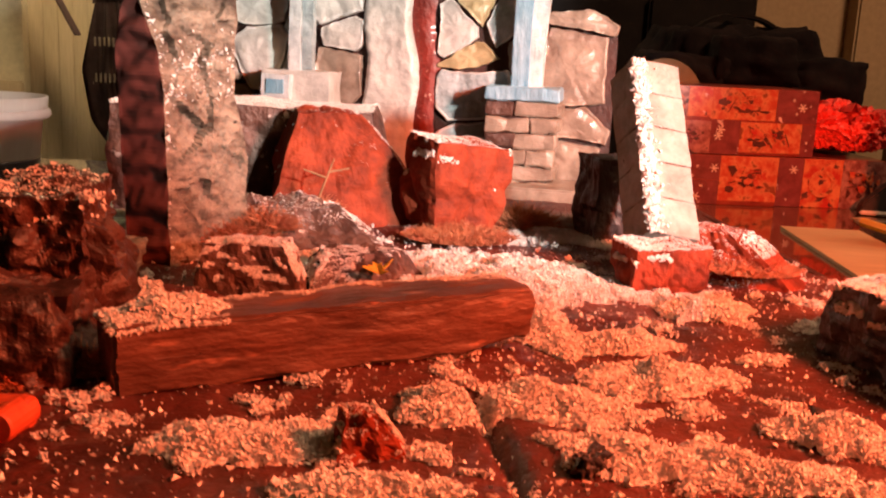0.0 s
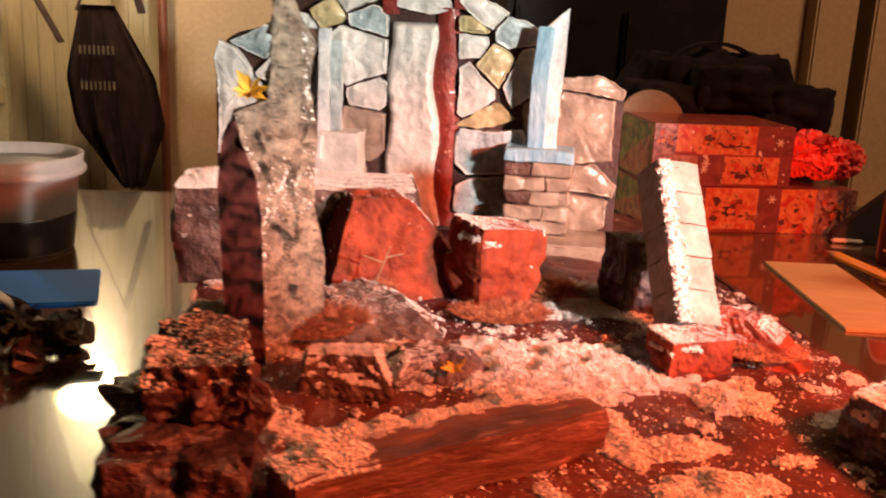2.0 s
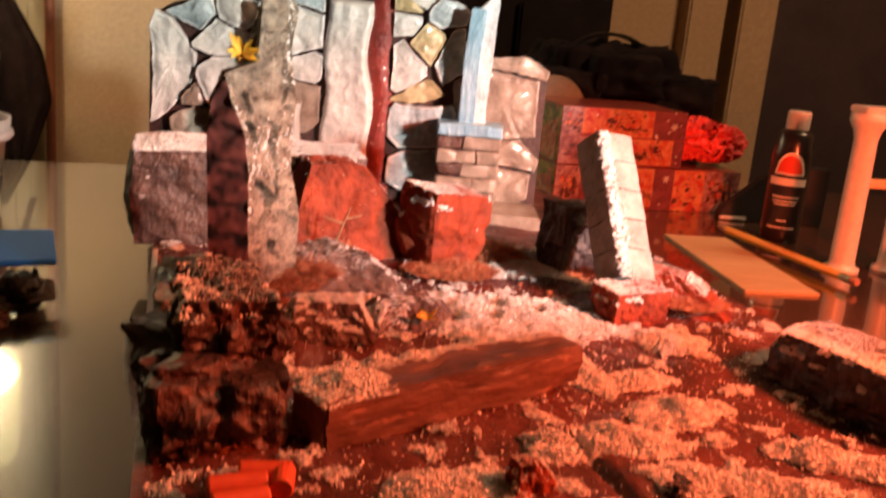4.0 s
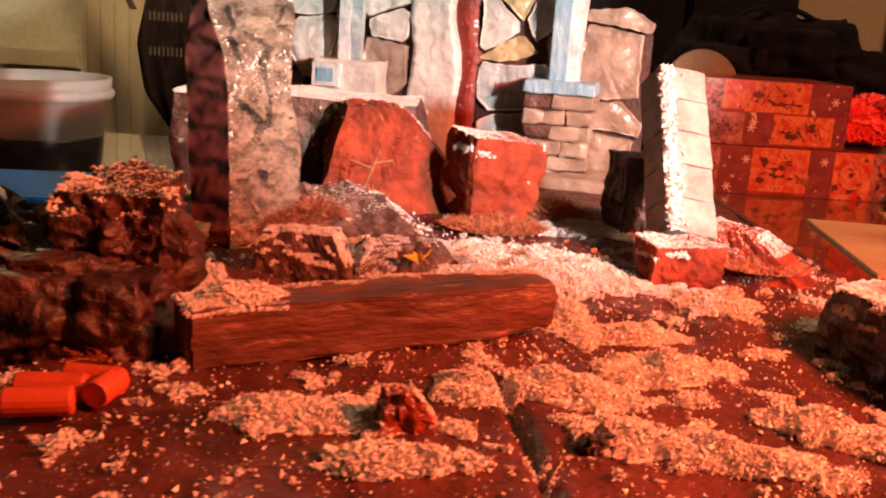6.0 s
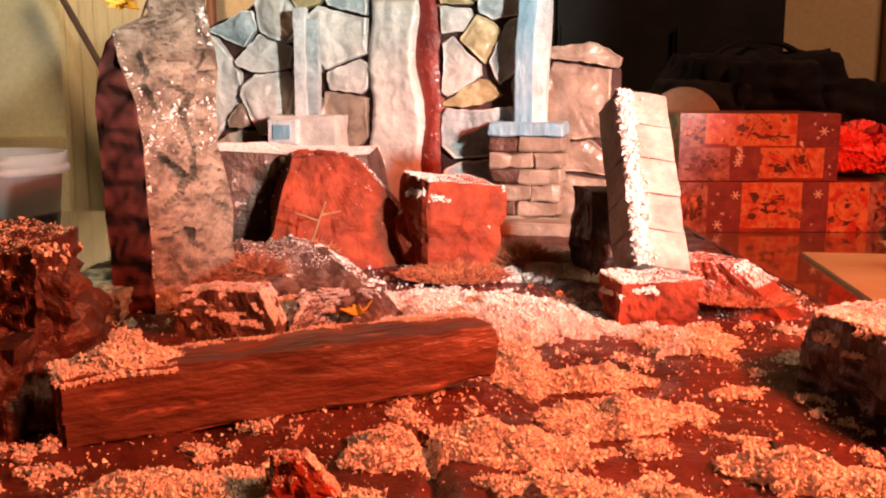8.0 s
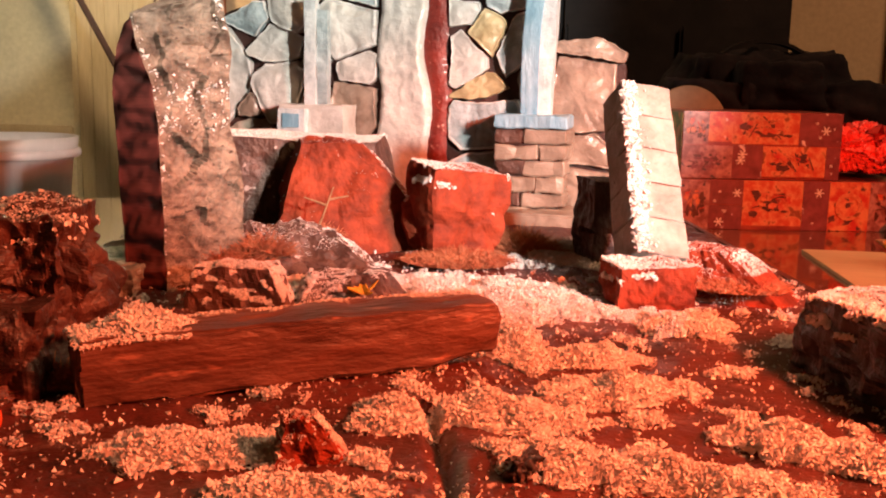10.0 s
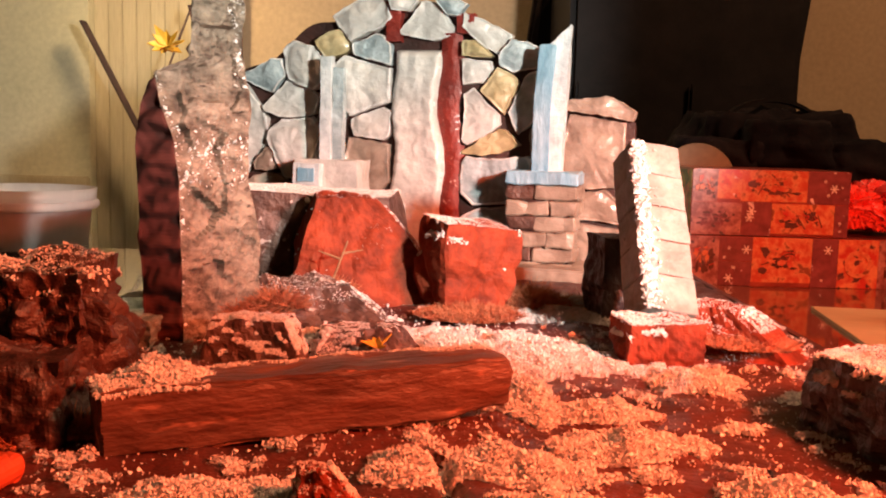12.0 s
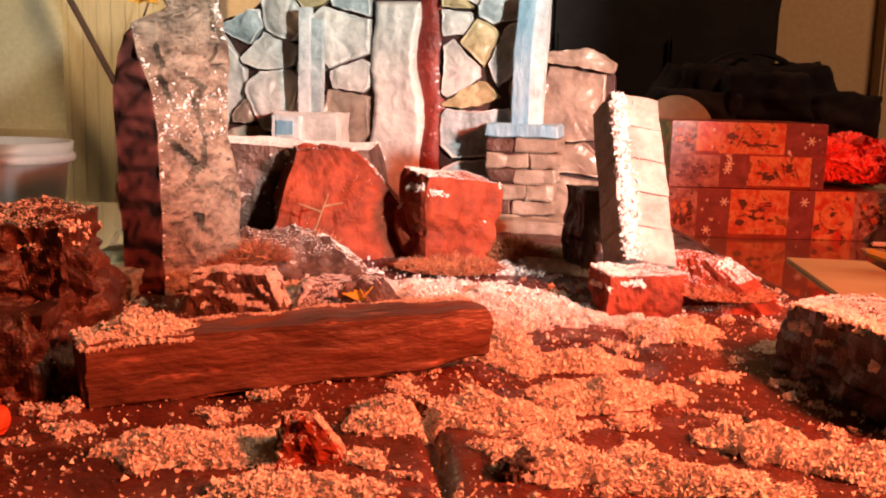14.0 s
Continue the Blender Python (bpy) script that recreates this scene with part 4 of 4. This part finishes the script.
def gift(x0, x1, y, z, h, depth, panels, label, seed):
    """panels: left, right and bottom, top as shares of the front, the paper and what is printed on it."""
    rg = random.Random(seed)
    g = empty("gift_box", pose((x0 + x1) / 2, y + depth / 2, z), label, "gift box", "wrapped gift boxes")
    w = x1 - x0
    part("body", box(w, depth, h, 0.0015), GIFT, g)
    for k, (a, b, c, d, mat, deco) in enumerate(panels):
        pw, ph = (b - a) * w, (d - c) * h
        cx, cz = w * ((a + b) / 2 - 0.5), h * (c + d) / 2
        p = part("paper_panel", box(pw - 0.0001, 0.0008, ph - 0.0006, 0.0001, (cx, -depth / 2 - 0.0003, cz - ph / 2 + 0.0003)), mat, g)
        if deco == "flakes":
            for j in range(max(2, int(pw / 0.009))):
                part("snowflake", snowflake(cx + pw * rg.uniform(-0.38, 0.38), -depth / 2 - 0.0009, cz + ph * rg.uniform(-0.36, 0.36), rg.choice((0.0012, 0.0016, 0.0042))), GIFTW, p)
        elif deco == "drawing":
            part("drawing", sketch_print(cx, -depth / 2 - 0.0010, cz, pw, ph, seed * 10 + k), GIFTD, p)["kind"] = "stuff"
            part("drawing", sketch_print(cx, -depth / 2 - 0.0016, cz + ph * 0.08, pw * 0.9, ph * 0.9, seed * 10 + k + 5), GIFTS[k % 3], p)["kind"] = "stuff"
        elif deco == "ring":
            r = min(pw, ph) * 0.34
            ring = lathe([(r * 0.72, 0), (r * 0.72, 0.0006), (r, 0.0006), (r, 0), (r * 0.72, 0)], 24, caps=False)
            bmesh.ops.transform(ring, matrix=Matrix.Translation((cx, -depth / 2 - 0.0007, cz)) @ pose(0, 0, 0, 90, 0, 0), verts=ring.verts)
            part("ring_print", ring, GIFTS[2], p)
    part("side_panel", box(0.0008, depth * 0.96, h * 0.94, 0.0002, (-w / 2 - 0.0003, 0, h * 0.03)), GIFTG, g, "green printed side")
    bm = bmesh.new()
    for hh, dd in ((0.06, 0.46), (0.06, -0.44), (0.80, -0.44), (0.62, -0.15), (0.30, 0.30)):
        bm.verts.new((-w / 2 - 0.0012, depth * dd, h * hh))
    bm.faces.new(bm.verts[:])
    part("side_print", bm, GIFTS[0], g, "red wedge print")
    return g


GIFT = material("dark_red_wrap", (0.22, 0.03, 0.03), (0.40, 0.09, 0.06), 0.3, 60, 300, 0.05, coat=0.4)
GIFTW = plain("wrap_white", (0.7, 0.65, 0.6), 0.35)
GIFTS = [material("wrap_red", (0.50, 0.04, 0.03), (0.68, 0.26, 0.12), 0.3, 90, 200, 0.02, spread=0.25, coat=0.4, speck=(0.08, 0.03, 0.03), spots=0.6),
         material("wrap_violet", (0.14, 0.03, 0.04), (0.26, 0.07, 0.08), 0.3, 90, 200, 0.02, coat=0.4, speck=(0.6, 0.5, 0.5), spots=0.66),
         material("wrap_amber", (0.50, 0.08, 0.04), (0.66, 0.30, 0.14), 0.3, 120, 200, 0.02, spread=0.25, coat=0.4, speck=(0.2, 0.06, 0.03), spots=0.58),
         material("wrap_grey", (0.20, 0.06, 0.06), (0.46, 0.24, 0.22), 0.3, 110, 200, 0.02, spread=0.3, coat=0.4, speck=(0.05, 0.03, 0.04), spots=0.6)]
GIFTD = material("wrap_ink", (0.05, 0.015, 0.015), (0.12, 0.03, 0.025), 0.4, 90, 200, 0.0)
GIFTG = material("wrap_green", (0.05, 0.10, 0.02), (0.45, 0.40, 0.10), 0.35, 70, 200, 0.02, spread=0.3, coat=0.3, speck=(0.7, 0.12, 0.06), spots=0.6)
RED_P, VIOLET_P, AMBER_P, GREY_P = GIFTS
gift(0.455, 0.672, 1.030, T, 0.045, 0.11, (
    (0.0, 0.13, 0.0, 1.0, GREY_P, "drawing"), (0.13, 0.27, 0.5, 1.0, VIOLET_P, "flakes"), (0.13, 0.27, 0.0, 0.5, VIOLET_P, "flakes"), (0.27, 0.52, 0.08, 1.0, AMBER_P, "drawing"),
    (0.52, 0.63, 0.0, 1.0, VIOLET_P, "flakes"), (0.63, 0.80, 0.0, 1.0, RED_P, "ring"), (0.80, 1.0, 0.0, 1.0, GREY_P, "drawing")), "wide gift box in patterned christmas wrapping paper", 3)
gift(0.457, 0.600, 1.034, T + 0.0455, 0.060, 0.10, (
    (0.0, 0.16, 0.5, 1.0, GREY_P, "drawing"), (0.16, 0.31, 0.55, 1.0, RED_P, "flakes"), (0.31, 0.73, 0.52, 1.0, AMBER_P, "drawing"), (0.73, 1.0, 0.5, 1.0, VIOLET_P, "flakes"),
    (0.0, 0.32, 0.0, 0.5, GREY_P, "drawing"), (0.32, 0.51, 0.0, 0.52, VIOLET_P, "flakes"), (0.51, 0.91, 0.04, 0.5, AMBER_P, "drawing"), (0.91, 1.0, 0.0, 0.5, VIOLET_P, "flakes")), "gift box in patterned wrapping stacked on another", 6)
bow = empty("gift_bow", pose(0.640, 1.075, T + 0.045), "large red tissue bow on the gift box", "bow")
REDT = material("red_tissue", (0.80, 0.04, 0.04), (0.90, 0.10, 0.08), 0.5, 60, 300, 0.1)
rg = random.Random(21)
for k in range(26):
    a, tier = k * 2.4, k / 26
    l = (0.050 - 0.022 * tier) * rg.uniform(0.85, 1.1)
    bm = bmesh.new()
    prev = None
    for j in range(9):
        t = j / 8
        r, h = l * t, 0.004 + 0.012 * tier + (0.012 + 0.022 * tier) * math.sin(t * math.pi * 0.55)
        w = 0.004 + 0.015 * math.sin(math.pi * min(1, 0.12 + t * 0.8))
        c = Vector((r * math.cos(a), r * math.sin(a) * 0.8, h))
        q = Vector((-math.sin(a), math.cos(a), 0))
        cur = [bm.verts.new(c + q * (w * u) + Vector((0, 0, 0.005 * math.sin(u * 5 + k) * t + rg.uniform(-0.0015, 0.0015)))) for u in (-1, -0.5, 0, 0.5, 1)]
        if prev:
            for u in range(4):
                bm.faces.new((prev[u], prev[u + 1], cur[u + 1], cur[u]))
        prev = cur
    bmesh.ops.solidify(bm, geom=bm.faces[:], thickness=0.0005)
    part("petal", bm, REDT, bow, smooth=True)

for k, (x, y, z, r) in enumerate(((-0.024, -0.012, 0.028, 0.027), (0.024, -0.008, 0.026, 0.028), (0.002, 0.01, 0.036, 0.022), (0.0, -0.024, 0.020, 0.018))):
    bm = bmesh.new()
    bmesh.ops.create_icosphere(bm, subdivisions=5, radius=1)
    for vtx in bm.verts:
        n = vtx.co.normalized()
        f = 1 - 0.5 * abs(noise.noise(n * 1.9 + Vector((k, 3, 1)))) - 0.35 * abs(noise.noise(n * 4.5 + Vector((k, 1, 7)))) + 0.06 * noise.noise(n * 14)
        vtx.co = Vector((n.x * 1.15, n.y, n.z * 0.85)) * r * f + Vector((x, y, z))
    part("puff", bm, REDT, bow)

disc = part("round_board", lathe([(0.037, 0), (0.038, 0.001), (0.038, 0.005), (0.037, 0.006)], 40), material("brown_disc", (0.22, 0.13, 0.07), (0.32, 0.20, 0.11), 0.6, 20, 150, 0.05))
disc.matrix_world = pose(0.490, 1.145, 0.060, 80, 0, 0)
tagged(disc, "round tan wooden disc standing behind the gift boxes", "wooden disc")
bagh = empty("dark_bag", pose(0.60, 1.24, T), "dark crumpled bag behind the gift boxes", "bag")
part("body", rock_mesh(0.26, 0.12, 0.165, 71, rough=0.3, cuts=18, shape=lambda h: (1.05 - 0.45 * h * h, 1 - 0.3 * h, -0.05 * h, 0)), CLOTH, bagh, smooth=True)
bm = bmesh.new()
prev = None
for k in range(17):
    a = math.pi * k / 16
    c = Vector((0.055 * math.cos(a) - 0.01, -0.01, 0.140 + 0.035 * math.sin(a)))
    cur = [bm.verts.new(c + Vector(q)) for q in ((0, -0.008, 0), (0, 0.008, 0), (0, 0.008, 0.004), (0, -0.008, 0.004))]
    if prev:
        for q in range(4):
            bm.faces.new((prev[q], prev[(q + 1) % 4], cur[(q + 1) % 4], cur[q]))
    prev = cur
part("strap", bm, BLACK, bagh)
for k in range(3):
    part("fold", rock_mesh(0.09, 0.04, 0.05, 90 + k, rough=0.3, cuts=10), CLOTH, bagh, smooth=True).location = (-0.08 + 0.075 * k, -0.055, 0.085 + 0.02 * (k % 2))

board = part("plywood_board", box(0.062, 0.178, 0.0026, 0.0003), BIRCH)
board.matrix_world = pose(0.5435, 0.821, T, 0, 0, -7.5)
tagged(board, "thin pale plywood board lying on the table", "board")
pencil = empty("pencil", pose(0.608, 0.744, T + 0.0075, -90, 0, 5), "yellow pencil lying against the plywood board", "pencil")
part("body", lathe([(0.0037, 0.018), (0.0037, 0.172)], 6), YELLOW, pencil)
part("ferrule", lathe([(0.0038, 0.006), (0.0041, 0.007), (0.0038, 0.010), (0.0041, 0.013), (0.0038, 0.018)], 16), METAL, pencil)
part("eraser", lathe([(0.0030, 0), (0.0034, 0.001), (0.0034, 0.006)], 16), PINK, pencil)
part("tip", lathe([(0.0037, 0.172), (0.0008, 0.188), (0.0001, 0.19)], 12), BIRCH, pencil)

bottle = empty("paint_bottle", pose(0.650, 0.915, T, 0, 0, -35), "dark acrylic paint bottle with a white cap", "bottle")
part("body", lathe([(0.016, 0), (0.018, 0.002), (0.0185, 0.01), (0.0185, 0.082), (0.018, 0.088), (0.0165, 0.092), (0.0165, 0.104), (0.012, 0.108), (0.0095, 0.109)], 40), material("bottle_dark", (0.012, 0.008, 0.012), (0.03, 0.018, 0.02), 0.3, 20, 100, 0.0, coat=0.4), bottle, smooth=True)
part("cap", lathe([(0.0105, 0.108), (0.0110, 0.110), (0.0110, 0.124), (0.0100, 0.126)], 32), WHITEP, bottle, "white flip cap")


def label_patch(a0, a1, z0, z1, mat, name, r=0.0188, arch=False):
    bm = bmesh.new()
    prev = None
    for k in range(13):
        u = k / 12
        a = radians(-90 + a0 + (a1 - a0) * u)
        top = z1 if not arch else z0 + (z1 - z0) * math.sqrt(max(0.02, 1 - (2 * u - 1) ** 2))
        cur = [bm.verts.new((r * math.cos(a), r * math.sin(a), z0)), bm.verts.new((r * math.cos(a), r * math.sin(a), top))]
        if prev:
            bm.faces.new((prev[0], cur[0], cur[1], prev[1]))
        prev = cur
    part(name, bm, mat, bottle, smooth=True)


LABELR = plain("label_red", (0.65, 0.06, 0.03), 0.4)
LABELW = plain("label_white", (0.75, 0.68, 0.62), 0.4)
label_patch(-45, 45, 0.066, 0.088, LABELW, "label_badge", 0.0187, True)
label_patch(-36, 36, 0.068, 0.085, LABELR, "label_emblem", 0.0189, True)
label_patch(-58, 58, 0.056, 0.063, LABELW, "label_band")
for z, w in ((0.044, 40), (0.040, 36), (0.037, 30), (0.021, 14), (0.014, 42)):
    label_patch(-w, w, z, z + 0.0014, LABELW, "label_bar")

book = empty("dark_case", pose(0.697, 0.985, T, 0, 0, -14), "thin dark grey case leaning behind the bottle", "case")
bm = bmesh.new()
prof = ((-0.066, 0.0), (0.045, 0.0), (0.045, 0.062), (-0.004, 0.060), (-0.016, 0.054), (-0.064, 0.010))
fr = [bm.verts.new((x, -0.005, z)) for x, z in prof]
bk = [bm.verts.new((x, 0.012, z)) for x, z in prof]
bm.faces.new(fr)
bm.faces.new(bk[::-1])
for k in range(6):
    bm.faces.new((fr[k], bk[k], bk[(k + 1) % 6], fr[(k + 1) % 6]))
bmesh.ops.bevel(bm, geom=bm.edges[:], offset=0.0015, segments=2, affect="EDGES")
part("body", bm, material("case_grey", (0.010, 0.011, 0.014), (0.020, 0.021, 0.026), 0.6, 30, 200, 0.05), book)
part("edge_strip", bumpy(box(0.030, 0.004, 0.004, 0.0015, (-0.052, -0.007, 0.001)), 3, 0.0004), WHITEP, book, "white edge")

stand = empty("column_stand", pose(0.655, 0.800, T, 0, 0, 0), "white plastic stand with two slim columns", "stand")
for sx in (-0.020, 0.030):
    part("column", lathe([(0.015, 0), (0.015, 0.005), (0.0115, 0.006), (0.0105, 0.010), (0.0095, 0.116), (0.0115, 0.124), (0.0155, 0.131), (0.0155, 0.138)], 28, (sx, 0, 0)), WHITEP, stand, smooth=True)
part("top_bar", box(0.076, 0.022, 0.006, 0.001, (0.005, 0, 0.138)), WHITEP, stand)
part("bar", box(0.05, 0.006, 0.008, 0.001, (0.005, 0, 0.075)), BIRCH, stand)
rock("pale_rock", "pale grey loose rock on the table", (0.05, 0.05, 0.04), (0.690, 0.745, T), 10, PALE, 77, 0, cuts=12, rough=0.2)

# ---- things on the table, left ----
tub = empty("plastic_tub", pose(-0.106, 0.935, T), "cloudy white plastic tub stained with dark paint", "tub")
part("wall", lathe([(0.044, 0.0), (0.046, 0.002), (0.053, 0.066), (0.056, 0.068), (0.057, 0.078), (0.055, 0.078), (0.053, 0.068), (0.046, 0.006), (0.001, 0.005)], 48), TUBM, tub, smooth=True)
part("paint_stain", lathe([(0.0448, 0.001), (0.0466, 0.003), (0.0497, 0.030), (0.0494, 0.032)], 48), INK, tub, "dark paint in the lower half", True)
part("rim", lathe([(0.0568, 0.062), (0.0585, 0.064), (0.0585, 0.067), (0.0568, 0.069)], 48), TUBM, tub, smooth=True)
cup = empty("blue_scraper", pose(-0.030, 0.735, T, 14, 0, 8), "blue plastic lid with white handle and leaf scraps", "lid")
part("lid", bumpy(box(0.07, 0.04, 0.004, 0.001, (0, 0, 0.028)), 2, 0.001), BLUE, cup)
bm = bmesh.new()
prev = None
for k in range(25):
    a = math.pi * k / 24
    c = Vector((-0.024 - 0.017 * math.cos(a), -0.024, 0.016 + 0.026 * math.sin(a) ** 0.7))
    out = Vector((-math.cos(a), 0, math.sin(a)))
    cur = [bm.verts.new(c + out * 0.0022 * math.cos(u * 0.785) + Vector((0, 0.0045 * math.sin(u * 0.785), 0))) for u in range(8)]
    if prev:
        for u in range(8):
            bm.faces.new((prev[u], prev[(u + 1) % 8], cur[(u + 1) % 8], cur[u]))
    prev = cur
part("handle", bm, WHITEP, cup, "white arched handle", True)
heap = empty("leaf_heap", pose(-0.035, 0.70, T), "heap of torn dark brown leaf scraps", "leaf heap")
rg = random.Random(8)
for k in range(46):
    bm = bmesh.new()
    n = 7
    l, w = rg.uniform(0.012, 0.028), rg.uniform(0.006, 0.012)
    cols = []
    for i in range(n):
        u = i / (n - 1)
        ww = w * (math.sin(math.pi * min(0.95, u + 0.05)) ** 0.6) * rg.uniform(0.7, 1.1)
        cols.append([bm.verts.new((l * (u - 0.5), ww * q, 0.005 * math.sin(u * 5 + k) * (1 - abs(q)) + 0.003 * q * q)) for q in (-1, 0, 1)])
    for a, b in zip(cols, cols[1:]):
        for q in range(2):
            bm.faces.new((a[q], a[q + 1], b[q + 1], b[q]))
    bmesh.ops.solidify(bm, geom=bm.faces[:], thickness=0.0006)
    a, r = rg.uniform(0, 6.28), 0.036 * math.sqrt(rg.random())
    lf = part("leaf", bm, LEAF if k % 4 else PALE, heap)
    lf.matrix_basis = pose(r * math.cos(a), r * math.sin(a), 0.004 + 0.030 * rg.random() * (1 - r / 0.045), rg.uniform(-50, 50), rg.uniform(-40, 40), rg.uniform(0, 360))
SHADE = material("olive_shade", (0.45, 0.45, 0.12), (0.55, 0.54, 0.18), 0.4, 20, 100, 0.02)
SHADE.node_tree.nodes["Principled BSDF"].inputs["Emission Color"].default_value = (0.62, 0.60, 0.20, 1)
SHADE.node_tree.nodes["Principled BSDF"].inputs["Emission Strength"].default_value = 1.6
shade = empty("shaded_lamp", pose(-0.207, 1.60, 0.38, -18, 0, 0), "wall lamp with a glowing yellow-green shade and a bright opening", "lamp")
part("shade", lathe([(0.060, 0.0), (0.045, 0.16), (0.047, 0.16), (0.062, 0.0), (0.060, 0.0)], 40, caps=False), SHADE, shade, smooth=True)
part("diffuser", lathe([(0.056, 0.004), (0.03, 0.002), (0.001, 0.001)], 40), plain("lens_glow", (1.0, 0.95, 0.82), 0.4, emit=9.0), shade, "glowing white opening", True)
part("rod", lathe([(0.004, 0.16), (0.004, 0.935)], 12), BLACK, shade)

# ---- apron on the door ----
APRONM = material("brown_black_cloth", (0.020, 0.009, 0.009), (0.06, 0.028, 0.028), 0.9, 30, 300, 0.3)
STRIPE = material("grey_stripe", (0.10, 0.08, 0.06), (0.16, 0.13, 0.10), 0.9, 40, 200, 0.1)
apron = empty("hanging_apron", pose(-0.20, 1.76, 0), "dark striped apron hanging from a peg by its straps", "apron")
bm = bmesh.new()
prev = None
for j in range(26):
    h = j / 25
    half = 0.028 + 0.040 * min(1, h * 2.6) - 0.050 * max(0, h - 0.66) / 0.34
    cur = [bm.verts.new((half * (2 * i / 16 - 1) + 0.045 * h - 0.012, -0.012 * math.sin(i * 1.3 + h * 3) - 0.02 * math.sin(math.pi * i / 16), 0.15 - 0.29 * h)) for i in range(17)]
    if prev:
        for i in range(16):
            bm.faces.new((prev[i], prev[i + 1], cur[i + 1], cur[i]))
    prev = cur
bmesh.ops.solidify(bm, geom=bm.faces[:], thickness=0.006)
part("cloth", bm, APRONM, apron, smooth=True)
for z in (0.075, 0.02):
    for k in range(8):
        part("stripe", box(0.003, 0.003, 0.014, 0.0005, (-0.034 + 0.007 * k, -0.034, z)), STRIPE, apron)
for x0, z0, x1, z1 in ((-0.045, 0.14, 0.01, 0.30), (0.055, 0.14, 0.01, 0.30), (-0.07, 0.09, -0.17, 0.27)):
    a, b = Vector((x0, 0, z0)), Vector((x1, 0.02, z1))
    bm = bmesh.new()
    m = Matrix.Translation((a + b) / 2) @ (b - a).to_track_quat("Z", "Y").to_matrix().to_4x4() @ Matrix.Diagonal((0.018, 0.003, (b - a).length, 1))
    bmesh.ops.create_cube(bm, size=1, matrix=m)
    part("strap", bm, APRONM, apron)
